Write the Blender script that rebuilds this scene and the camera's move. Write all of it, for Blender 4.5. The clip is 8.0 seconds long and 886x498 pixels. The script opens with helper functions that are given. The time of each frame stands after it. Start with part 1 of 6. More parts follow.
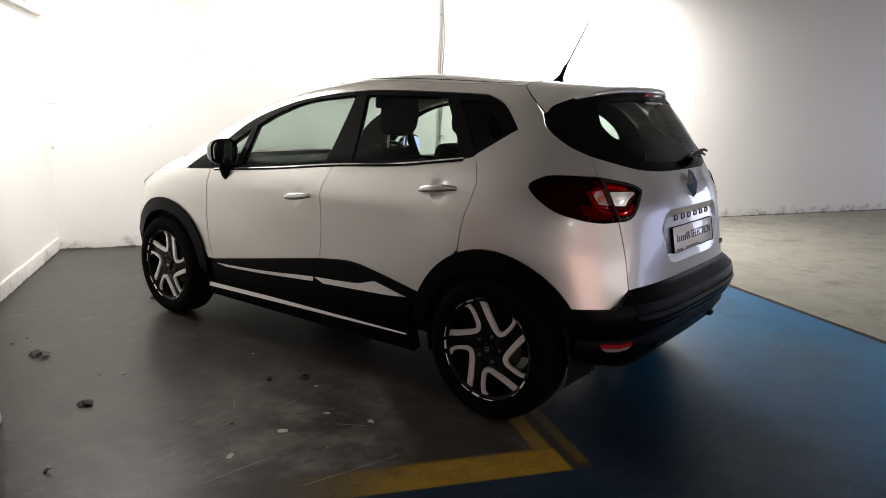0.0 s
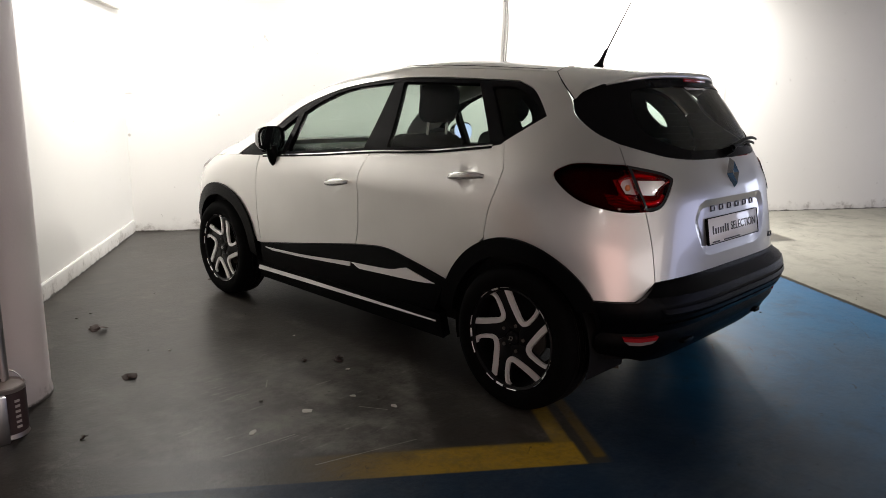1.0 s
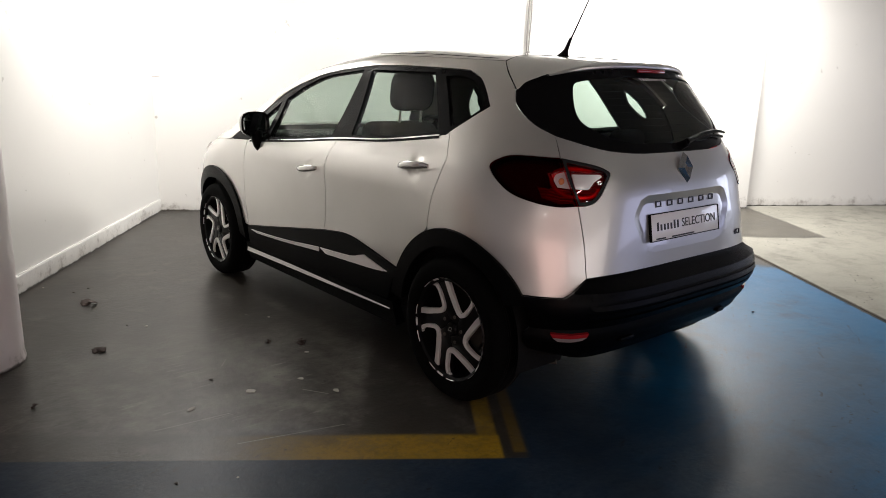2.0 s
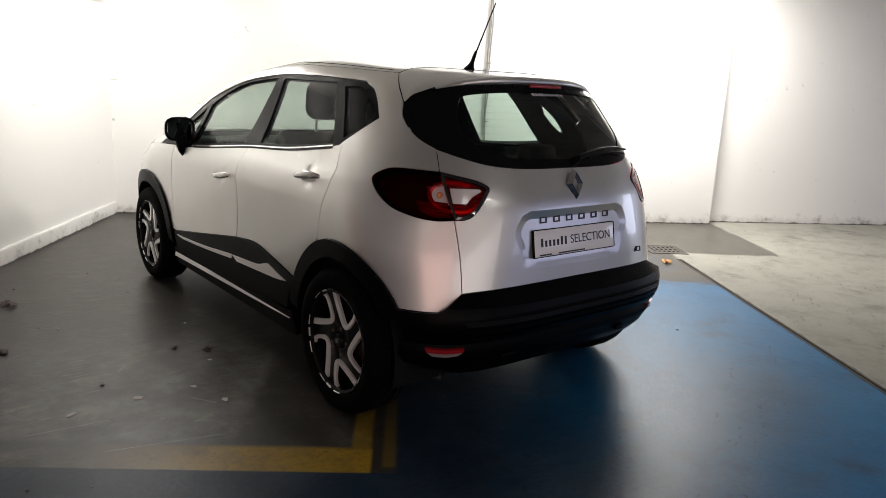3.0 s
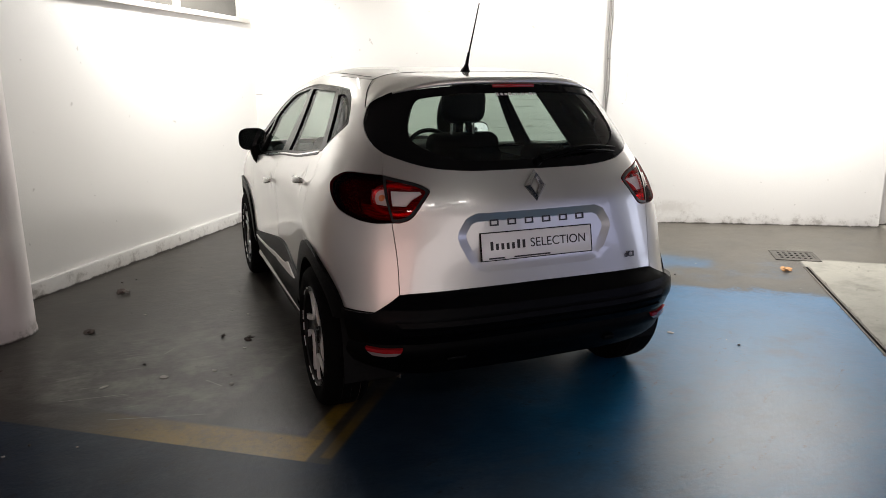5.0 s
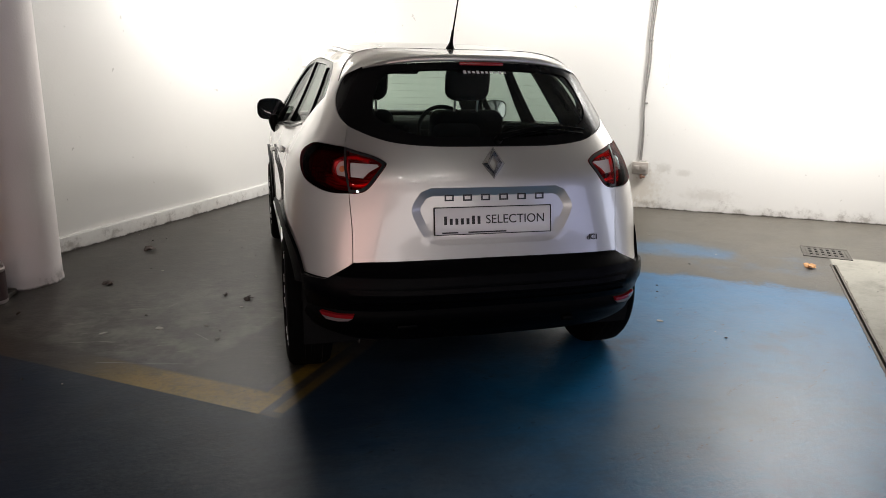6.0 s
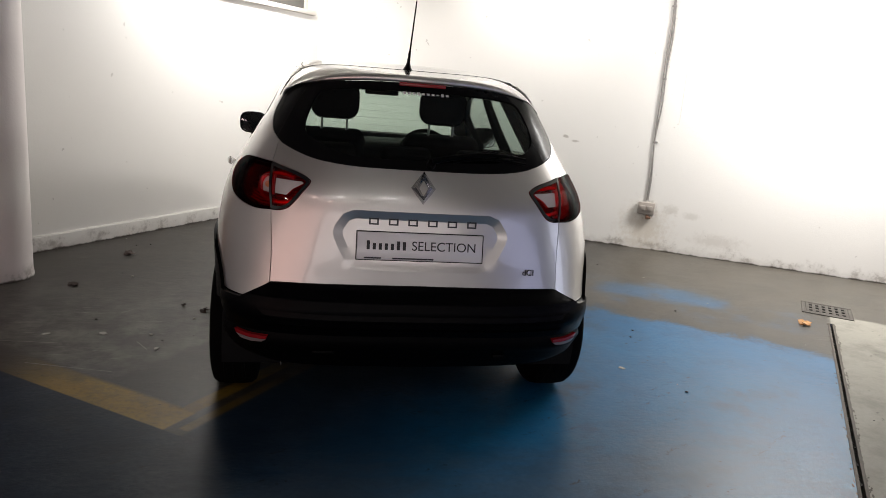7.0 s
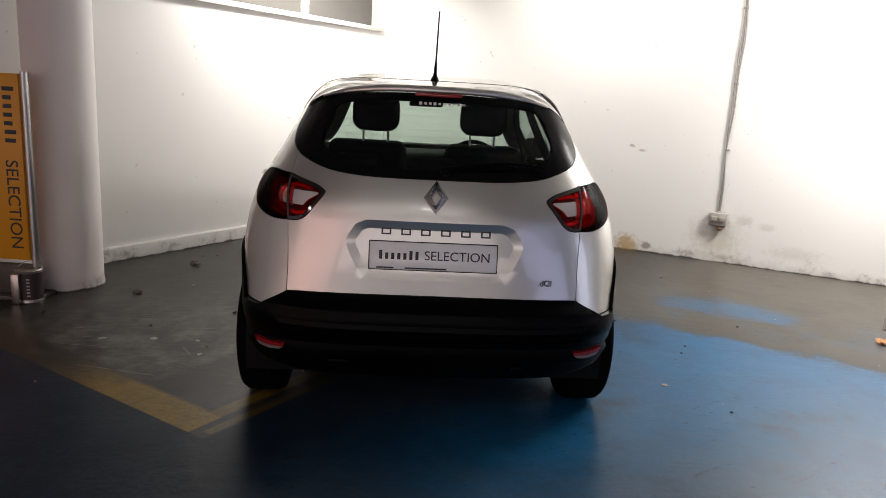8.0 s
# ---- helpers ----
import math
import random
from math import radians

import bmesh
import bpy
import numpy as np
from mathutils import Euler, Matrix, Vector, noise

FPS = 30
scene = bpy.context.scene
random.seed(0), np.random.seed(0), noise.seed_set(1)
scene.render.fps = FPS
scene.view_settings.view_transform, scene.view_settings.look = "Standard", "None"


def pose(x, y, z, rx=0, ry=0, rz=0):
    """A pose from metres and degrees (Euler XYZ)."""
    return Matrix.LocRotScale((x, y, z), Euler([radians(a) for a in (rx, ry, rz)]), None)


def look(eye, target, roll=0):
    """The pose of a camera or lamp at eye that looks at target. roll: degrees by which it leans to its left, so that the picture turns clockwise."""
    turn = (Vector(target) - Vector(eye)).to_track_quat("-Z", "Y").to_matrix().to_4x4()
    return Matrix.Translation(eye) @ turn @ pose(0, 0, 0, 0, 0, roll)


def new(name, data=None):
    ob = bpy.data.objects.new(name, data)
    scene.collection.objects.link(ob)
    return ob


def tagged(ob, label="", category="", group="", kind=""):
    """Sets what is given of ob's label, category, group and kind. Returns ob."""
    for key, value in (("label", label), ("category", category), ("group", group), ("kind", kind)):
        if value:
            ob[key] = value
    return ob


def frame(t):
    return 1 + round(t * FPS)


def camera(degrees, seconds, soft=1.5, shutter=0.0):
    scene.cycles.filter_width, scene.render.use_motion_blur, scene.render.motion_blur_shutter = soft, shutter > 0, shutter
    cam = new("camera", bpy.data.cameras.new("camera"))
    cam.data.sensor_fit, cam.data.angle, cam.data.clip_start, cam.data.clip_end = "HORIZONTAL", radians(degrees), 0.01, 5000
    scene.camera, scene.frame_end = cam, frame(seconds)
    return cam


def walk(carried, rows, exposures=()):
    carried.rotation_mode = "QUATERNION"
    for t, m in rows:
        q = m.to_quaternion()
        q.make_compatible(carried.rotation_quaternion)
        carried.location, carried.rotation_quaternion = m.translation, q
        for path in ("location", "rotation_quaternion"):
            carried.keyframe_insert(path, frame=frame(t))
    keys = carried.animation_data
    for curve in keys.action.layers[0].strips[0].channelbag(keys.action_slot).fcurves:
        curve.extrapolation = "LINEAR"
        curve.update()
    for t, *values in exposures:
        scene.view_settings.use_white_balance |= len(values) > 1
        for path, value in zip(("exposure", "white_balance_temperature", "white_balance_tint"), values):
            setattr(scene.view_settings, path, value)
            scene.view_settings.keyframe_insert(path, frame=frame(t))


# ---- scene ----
cam = camera(63.5, 8.0, 0.75)
# the camera stops down a little and warms as the bright walls fill its view: seconds, stops, kelvin, tint
EXPOSURES = [(0, -0.03, 6500, 10), (2.5, -0.08, 6480, 10), (3.4, -0.26, 6460, 10), (4, -0.30, 6450, 10), (5.5, -0.25, 6450, 10), (6.5, -0.27, 6480, 10), (7, -0.37, 6500, 11), (8, -0.30, 6550, 12)]
PATH = [
    (0, (-3.394, -1.737, 1.385), (-1.849, -0.526, 1.003), 1.1),
    (0.5, (-3.312, -1.798, 1.383), (-1.841, -0.502, 0.987), 0.6),
    (1, (-3.22, -1.926, 1.379), (-1.832, -0.547, 0.964), 0.9),
    (2.3, (-2.672, -2.432, 1.426), (-1.452, -0.918, 0.96), 1.1),
    (2.5, (-2.595, -2.509, 1.43), (-1.374, -0.99, 0.981), 0.6),
    (3, (-2.395, -2.608, 1.45), (-1.16, -1.099, 1.008), 2.7),
    (3.5, (-2.163, -2.758, 1.445), (-1.014, -1.182, 1.001), 0.8),
    (4, (-1.924, -2.943, 1.478), (-0.977, -1.241, 1.025), 1.1),
    (4.2, (-1.835, -2.998, 1.484), (-0.959, -1.262, 1.017), -0.8),
    (5.3, (-1.284, -3.277, 1.482), (-0.686, -1.426, 1.018), -0.0),
    (5.5, (-1.181, -3.346, 1.493), (-0.668, -1.479, 0.995), -0.0),
    (6, (-0.986, -3.431, 1.482), (-0.483, -1.564, 0.972), 1.3),
    (6.5, (-0.693, -3.432, 1.487), (-0.183, -1.578, 0.938), 4.7),
    (7, (-0.476, -3.41, 1.474), (-0.089, -1.498, 1.032), 4.7),
    (7.5, (-0.241, -3.425, 1.483), (-0.076, -1.484, 1.029), 4.4),
    (8, (-0.146, -3.431, 1.477), (-0.02, -1.481, 1.054), 3.2),
]
walk(cam, [(t, look(eye, target, roll)) for t, eye, target, roll in PATH], exposures=EXPOSURES)

# ---- world and large lights ----
BAY = Vector((0.588, 0.809, 0.0))       # along the bay, parallel to the slot in the floor
ACROSS = Vector((0.809, -0.588, 0.0))   # across the bay
CORNER = Vector((-0.385, 5.28, 0.0))    # foot of the corner between the two white walls
SIDE_DIR = Vector((0.573, 0.820, 0.0)).normalized()
REAR_DIR = Vector((0.863, -0.506, 0.0)).normalized()
CEILING = 3.10

world = bpy.data.worlds.new("world")
world.use_nodes = True
scene.world = world
world.node_tree.nodes["Background"].inputs["Color"].default_value = (0.5, 0.6, 0.9, 1)
world.node_tree.nodes["Background"].inputs["Strength"].default_value = 0.05


def tube_light(place, turn, length, power, colour, width=0.16, tilt=0.0):
    data = bpy.data.lights.new("tube_light", "AREA")
    data.shape, data.size, data.size_y, data.energy, data.color = "RECTANGLE", length, width, power, colour
    ob = new("tube_light", data)
    ob.matrix_world = pose(*place, tilt, 0, turn)
    return ob


NEUTRAL, PINK = (1.0, 0.975, 0.935), (1.0, 0.72, 0.66)
# (x, y, height of the face, turn, length, watts, colour, width, tilt towards the wall): battens on the ceiling, those in the bay hung on rods
LAMPS = [
    (-0.75, 3.60, 2.80, 55.0, 1.5, 94.0, NEUTRAL, 0.30, 30.0),
    (1.35, 3.10, 2.80, -30.4, 1.5, 36.0, NEUTRAL, 0.30, 40.0),
    (4.05, 1.68, 2.80, -30.4, 1.5, 225.0, NEUTRAL, 0.30, 12.0),
]
# square panels in rows under the ceiling further back
LAMPS += [(lx, ly, 2.98, 4.0, 0.30, 9.0, colour, 0.30, 0.0) for ly, row in ((-4.2, (-2.9, -1.4, 0.1)), (-6.2, (-2.6, -1.0, 0.6))) for lx, colour in zip(row, (PINK, NEUTRAL, NEUTRAL))]
# two more unseen panels, added to brighten the car's rear quarter
LAMPS += [(lx, ly, 2.98, 55.0, 0.30, 11.0, NEUTRAL, 0.30, 0.0) for lx, ly in ((-4.7, -3.4), (-5.9, -5.3))]
for lx, ly, lz, turn, length, watts, colour, wide, tilt in LAMPS:
    tube_light((lx, ly, lz), turn, length, watts, colour, wide, tilt)
# added fill lights, out of view: foot, where it faces, width, height, watts, colour
FILL_LIGHTS = [
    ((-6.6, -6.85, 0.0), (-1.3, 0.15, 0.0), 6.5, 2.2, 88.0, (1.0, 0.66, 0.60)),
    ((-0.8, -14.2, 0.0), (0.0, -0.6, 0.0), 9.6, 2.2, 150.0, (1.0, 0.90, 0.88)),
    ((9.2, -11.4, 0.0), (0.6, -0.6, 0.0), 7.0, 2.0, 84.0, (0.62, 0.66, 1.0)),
    # stands in for the bluish light from the right; its source is unseen
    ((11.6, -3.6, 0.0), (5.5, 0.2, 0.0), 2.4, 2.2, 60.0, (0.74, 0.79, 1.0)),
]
for foot, faces, wide, high, watts, colour in FILL_LIGHTS:
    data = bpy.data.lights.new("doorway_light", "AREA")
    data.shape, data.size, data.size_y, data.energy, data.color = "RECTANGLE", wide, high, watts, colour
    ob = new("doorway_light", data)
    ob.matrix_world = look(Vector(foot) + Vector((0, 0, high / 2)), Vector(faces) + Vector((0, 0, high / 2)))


# ---- materials ----
def material(name):
    m = bpy.data.materials.new(name)
    m.use_nodes = True
    t = m.node_tree
    return m, t.nodes, t.links, t.nodes["Principled BSDF"]


def maths(nodes, links, op, a, b=None, c=None, clamp=False):
    n = nodes.new("ShaderNodeMath")
    n.operation, n.use_clamp = op, clamp
    for k, v in enumerate((a, b, c)):
        if v is None:
            continue
        if isinstance(v, (int, float)):
            n.inputs[k].default_value = v
        else:
            links.new(v, n.inputs[k])
    return n.outputs[0]


def mix(nodes, links, fac, a, b):
    n = nodes.new("ShaderNodeMix")
    n.data_type = "RGBA"
    for sock, v in ((n.inputs["Factor"], fac), (n.inputs["A"], a), (n.inputs["B"], b)):
        if isinstance(v, (int, float)):
            sock.default_value = v
        elif isinstance(v, tuple):
            sock.default_value = (*v, 1)
        else:
            links.new(v, sock)
    return n.outputs["Result"]


def noise_tex(nodes, links, vec, scale, detail=4.0, rough=0.55):
    n = nodes.new("ShaderNodeTexNoise")
    n.inputs["Scale"].default_value, n.inputs["Detail"].default_value, n.inputs["Roughness"].default_value = scale, detail, rough
    if vec is not None:
        links.new(vec, n.inputs["Vector"])
    return n.outputs["Fac"]


def step_up(nodes, links, value, low, high):
    n = nodes.new("ShaderNodeMapRange")
    n.interpolation_type = "SMOOTHSTEP"
    links.new(value, n.inputs["Value"])
    n.inputs["From Min"].default_value, n.inputs["From Max"].default_value = low, high
    return n.outputs["Result"]


def bump(nodes, links, bsdf, height, strength, distance=0.01):
    n = nodes.new("ShaderNodeBump")
    n.inputs["Strength"].default_value, n.inputs["Distance"].default_value = strength, distance
    links.new(height, n.inputs["Height"])
    links.new(n.outputs["Normal"], bsdf.inputs["Normal"])


def plain(name, colour, rough=0.5, metal=0.0, grain=0.0, grain_scale=60.0, vary=0.12, coat=0.0, spec=0.5):
    m, nodes, links, bsdf = material(name)
    coords = nodes.new("ShaderNodeTexCoord").outputs["Object"]
    big = noise_tex(nodes, links, coords, 3.0)
    dark = tuple(c * (1 - vary) for c in colour)
    light = tuple(min(1, c * (1 + vary)) for c in colour)
    links.new(mix(nodes, links, big, dark, light), bsdf.inputs["Base Color"])
    small = noise_tex(nodes, links, coords, grain_scale, 5.0)
    links.new(maths(nodes, links, "MULTIPLY_ADD", small, rough * 0.3, rough * 0.85), bsdf.inputs["Roughness"])
    bsdf.inputs["Metallic"].default_value, bsdf.inputs["Specular IOR Level"].default_value = metal, spec
    if coat:
        bsdf.inputs["Coat Weight"].default_value, bsdf.inputs["Coat Roughness"].default_value = coat, 0.03
    if grain:
        bump(nodes, links, bsdf, small, grain, 0.003)
    return m


def glazing(name, tint, gloss=1.0, ior=1.5, rough=0.0):
    m, nodes, links, bsdf = material(name)
    nodes.remove(bsdf)
    clear, shine, blend, facing = (nodes.new("ShaderNode" + k) for k in ("BsdfTransparent", "BsdfGlossy", "MixShader", "LayerWeight"))
    clear.inputs["Color"].default_value = (*tint, 1)
    shine.inputs["Roughness"].default_value = rough
    shine.inputs["Color"].default_value = (gloss, gloss, gloss, 1)
    facing.inputs["Blend"].default_value = 0.5
    least = ((ior - 1) / (ior + 1)) ** 2
    curve = maths(nodes, links, "POWER", facing.outputs["Facing"], 5.0)
    links.new(maths(nodes, links, "MULTIPLY_ADD", curve, 1 - least, least), blend.inputs["Fac"])
    links.new(clear.outputs[0], blend.inputs[1])
    links.new(shine.outputs[0], blend.inputs[2])
    links.new(blend.outputs[0], nodes["Material Output"].inputs["Surface"])
    return m


def car_paint():
    m, nodes, links, bsdf = material("silver_paint")
    coords = nodes.new("ShaderNodeTexCoord").outputs["Object"]
    flake = nodes.new("ShaderNodeTexVoronoi")
    flake.inputs["Scale"].default_value = 900.0
    links.new(coords, flake.inputs["Vector"])
    sparkle = maths(nodes, links, "MULTIPLY_ADD", flake.outputs["Distance"], 0.10, 0.90, True)
    dust = noise_tex(nodes, links, coords, 2.2, 6.0)
    links.new(mix(nodes, links, maths(nodes, links, "MULTIPLY", sparkle, dust), (0.60, 0.585, 0.56), (0.73, 0.712, 0.685)), bsdf.inputs["Base Color"])
    bsdf.inputs["Metallic"].default_value = 0.92
    links.new(maths(nodes, links, "MULTIPLY_ADD", dust, 0.05, 0.325), bsdf.inputs["Roughness"])
    bsdf.inputs["Coat Weight"].default_value, bsdf.inputs["Coat Roughness"].default_value = 1.0, 0.018
    return m


def wall_paint(name, colour, low_dirt, blots=()):
    m, nodes, links, bsdf = material(name)
    coords = nodes.new("ShaderNodeTexCoord").outputs["Object"]
    split = nodes.new("ShaderNodeSeparateXYZ")
    links.new(coords, split.inputs[0])
    big, mid, fine = noise_tex(nodes, links, coords, 0.8, 5.0), noise_tex(nodes, links, coords, 7.0, 8.0, 0.7), noise_tex(nodes, links, coords, 70.0, 6.0)
    shade = mix(nodes, links, big, tuple(c * 0.93 for c in colour), colour)
    # scuffed and flaking band at the foot, with an uneven upper edge
    edge = maths(nodes, links, "MULTIPLY_ADD", mid, low_dirt, -0.5 * low_dirt + 0.02)
    foot = maths(nodes, links, "SUBTRACT", 1.0, step_up(nodes, links, maths(nodes, links, "SUBTRACT", split.outputs["Z"], edge), 0.0, 0.10), None, True)
    speck = step_up(nodes, links, mid, 0.50, 0.66)
    shade = mix(nodes, links, maths(nodes, links, "MULTIPLY", foot, maths(nodes, links, "MULTIPLY_ADD", speck, 0.5, 0.25)), shade, (0.30, 0.27, 0.24))
    grit = maths(nodes, links, "SUBTRACT", 1.0, step_up(nodes, links, maths(nodes, links, "MULTIPLY_ADD", mid, -0.05, split.outputs["Z"]), -0.022, -0.006))
    shade = mix(nodes, links, grit, shade, (0.07, 0.06, 0.05))
    spots = step_up(nodes, links, noise_tex(nodes, links, coords, 16.0, 2.0), 0.735, 0.76)
    shade = mix(nodes, links, maths(nodes, links, "MULTIPLY", spots, 0.45), shade, (0.35, 0.32, 0.29))
    if blots:
        run = nodes.new("ShaderNodeVectorMath")
        run.operation = "DOT_PRODUCT"
        links.new(coords, run.inputs[0])
        run.inputs[1].default_value = REAR_DIR
        s_at = maths(nodes, links, "SUBTRACT", run.outputs["Value"], CORNER.dot(REAR_DIR))
        tear = noise_tex(nodes, links, coords, 22.0, 6.0, 0.7)
        for s0, z0, rs, rz, tone, strength, cut in blots:
            ds = maths(nodes, links, "DIVIDE", maths(nodes, links, "SUBTRACT", s_at, s0), rs)
            dz = maths(nodes, links, "DIVIDE", maths(nodes, links, "SUBTRACT", split.outputs["Z"], z0), rz)
            away = maths(nodes, links, "SQRT", maths(nodes, links, "ADD", maths(nodes, links, "MULTIPLY", ds, ds), maths(nodes, links, "MULTIPLY", dz, dz)))
            ragged = maths(nodes, links, "ADD", away, maths(nodes, links, "MULTIPLY_ADD", tear, 1.6, -0.8))
            mask = maths(nodes, links, "SUBTRACT", 1.0, step_up(nodes, links, ragged, cut, 1.0))
            shade = mix(nodes, links, maths(nodes, links, "MULTIPLY", mask, strength), shade, tone)
    links.new(shade, bsdf.inputs["Base Color"])
    bsdf.inputs["Roughness"].default_value = 0.55
    bump(nodes, links, bsdf, maths(nodes, links, "ADD", mid, maths(nodes, links, "MULTIPLY", fine, 0.4)), 0.16, 0.01)
    return m


def floor_paint():
    m, nodes, links, bsdf = material("garage_floor")
    geo = nodes.new("ShaderNodeNewGeometry").outputs["Position"]

    def along(axis):
        n = nodes.new("ShaderNodeVectorMath")
        n.operation = "DOT_PRODUCT"
        links.new(geo, n.inputs[0])
        n.inputs[1].default_value = axis
        return n.outputs["Value"]

    big, mid = noise_tex(nodes, links, geo, 0.9, 6.0, 0.6), noise_tex(nodes, links, geo, 5.0, 8.0, 0.65)
    fine, grit = noise_tex(nodes, links, geo, 40.0, 6.0, 0.7), noise_tex(nodes, links, geo, 220.0, 3.0)
    wob = maths(nodes, links, "MULTIPLY_ADD", mid, 0.10, -0.05)
    p, q = maths(nodes, links, "ADD", along(ACROSS), wob), maths(nodes, links, "ADD", along(BAY), wob)
    big_wob = maths(nodes, links, "MULTIPLY_ADD", big, 0.5, -0.25)

    def less(v, edge, soft):
        return maths(nodes, links, "SUBTRACT", 1.0, step_up(nodes, links, v, edge - soft, edge + soft))

    def more(v, edge, soft):
        return step_up(nodes, links, v, edge - soft, edge + soft)

    def both(*some):
        out = some[0]
        for s in some[1:]:
            out = maths(nodes, links, "MULTIPLY", out, s)
        return out

    grey = mix(nodes, links, big, (0.021, 0.018, 0.0145), (0.036, 0.032, 0.026))
    grey = mix(nodes, links, maths(nodes, links, "MULTIPLY", step_up(nodes, links, mid, 0.52, 0.72), 0.45), grey, (0.125, 0.115, 0.100))
    blue = mix(nodes, links, big, (0.002, 0.088, 0.235), (0.006, 0.182, 0.395))
    blue = mix(nodes, links, maths(nodes, links, "MULTIPLY", step_up(nodes, links, mid, 0.45, 0.75), 0.28), blue, (0.030, 0.165, 0.320))
    # shade on the left of the blue bay, put into its colour
    shade_blue = mix(nodes, links, mid, (0.005, 0.014, 0.030), (0.014, 0.031, 0.056))
    blue = mix(nodes, links, less(maths(nodes, links, "MULTIPLY_ADD", big_wob, 1.6, p), 0.48, 0.62), blue, shade_blue)
    # strip across the blue: streaky wear to the grey, plus lamp sheen put into the colour
    def segment(a, b):
        """Distance on the floor to the line from a to b."""
        a, b = Vector((*a, 0)), Vector((*b, 0))
        way = (b - a) / (b - a).length_squared
        t = maths(nodes, links, "ADD", along(way), -a.dot(way), None, True)
        dx = maths(nodes, links, "SUBTRACT", along((1, 0, 0)), maths(nodes, links, "MULTIPLY_ADD", t, (b - a).x, a.x))
        dy = maths(nodes, links, "SUBTRACT", along((0, 1, 0)), maths(nodes, links, "MULTIPLY_ADD", t, (b - a).y, a.y))
        return maths(nodes, links, "SQRT", maths(nodes, links, "ADD", maths(nodes, links, "MULTIPLY", dx, dx), maths(nodes, links, "MULTIPLY", dy, dy)))

    streaks = nodes.new("ShaderNodeMapping")
    streaks.inputs["Rotation"].default_value, streaks.inputs["Scale"].default_value = (0, 0, -0.35), (3.0, 11.0, 1.0)
    links.new(geo, streaks.inputs["Vector"])
    streak = noise_tex(nodes, links, streaks.outputs[0], 1.3, 9.0, 0.72)
    path = less(maths(nodes, links, "MULTIPLY_ADD", streak, 0.9, maths(nodes, links, "MULTIPLY_ADD", big, 0.5, segment((-0.55, -1.30), (1.25, -0.92)))), 0.98, 0.38)
    worn_sheen = mix(nodes, links, streak, (0.055, 0.075, 0.090), (0.150, 0.165, 0.170))
    blue = mix(nodes, links, maths(nodes, links, "MULTIPLY", path, 0.5), blue, worn_sheen)
    pale = mix(nodes, links, big, (0.24, 0.23, 0.195), (0.34, 0.325, 0.28))
    pale = mix(nodes, links, maths(nodes, links, "MULTIPLY", step_up(nodes, links, mid, 0.55, 0.7), 0.5), pale, (0.17, 0.165, 0.15))
    # the blue bay, its worn far edge, and a washed-out rest beyond it
    far_q = maths(nodes, links, "MULTIPLY_ADD", fine, 0.12, maths(nodes, links, "MULTIPLY_ADD", mid, 0.45, maths(nodes, links, "ADD", q, maths(nodes, links, "ADD", big_wob, -0.28))))
    left_out = both(less(along(ACROSS), -0.40, 0.02), more(along(BAY), -1.035, 0.006))
    bay = maths(nodes, links, "SUBTRACT", both(less(along(ACROSS), 2.142, 0.004), less(far_q, 1.93, 0.11)), left_out, None, True)
    ghost = both(less(along(ACROSS), 2.0, 0.3), more(p, 0.2, 0.4), more(far_q, 2.25, 0.15), less(far_q, 3.0, 0.2), step_up(nodes, links, big, 0.48, 0.62))
    bare = step_up(nodes, links, maths(nodes, links, "ADD", maths(nodes, links, "MULTIPLY", fine, 0.35), maths(nodes, links, "MULTIPLY", mid, 0.65)), 0.58, 0.74)
    blue_cover = maths(nodes, links, "MULTIPLY", bay, maths(nodes, links, "MULTIPLY_ADD", bare, -0.0, 1.0))
    brown = mix(nodes, links, mid, (0.055, 0.049, 0.039), (0.105, 0.094, 0.076))
    grey = mix(nodes, links, both(more(far_q, 1.98, 0.25), more(p, 0.3, 0.5)), grey, brown)
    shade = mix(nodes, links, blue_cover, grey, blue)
    shade = mix(nodes, links, maths(nodes, links, "MULTIPLY", ghost, 0.45), shade, blue)
    concrete = both(more(along(ACROSS), 2.142, 0.004), maths(nodes, links, "SUBTRACT", 1.0, both(more(q, 3.05, 0.02), less(p, 3.25, 0.02))))
    shade = mix(nodes, links, more(along(ACROSS), 2.142, 0.004), shade, mix(nodes, links, mid, (0.062, 0.056, 0.045), (0.115, 0.104, 0.085)))
    shade = mix(nodes, links, concrete, shade, pale)
    # worn yellow lines: one leg along the bay's front, one into it
    straight_p, straight_q = along(ACROSS), along(BAY)
    leg = both(more(straight_q, -1.035, 0.006), less(straight_q, -0.845, 0.02), less(straight_p, -0.50, 0.01), more(p, -1.35, 0.40))
    leg_two = both(more(straight_p, -0.585, 0.01), less(straight_p, -0.505, 0.01), more(straight_q, -1.0, 0.01), less(q, -0.30, 0.25))
    leg_three = both(more(straight_p, -0.455, 0.01), less(straight_p, -0.405, 0.01), more(straight_q, -0.99, 0.01), less(q, -0.45, 0.25))
    leg_two = maths(nodes, links, "MAXIMUM", leg_two, maths(nodes, links, "MULTIPLY", leg_three, 0.5))
    wear = step_up(nodes, links, maths(nodes, links, "ADD", maths(nodes, links, "MULTIPLY", fine, 0.5), maths(nodes, links, "MULTIPLY", mid, 0.5)), 0.40, 0.60)
    yellow = maths(nodes, links, "MULTIPLY", maths(nodes, links, "MAXIMUM", leg, maths(nodes, links, "MULTIPLY", leg_two, 0.7)), maths(nodes, links, "MULTIPLY_ADD", wear, -0.4, 0.95))
    shade = mix(nodes, links, yellow, shade, (0.33, 0.20, 0.012))
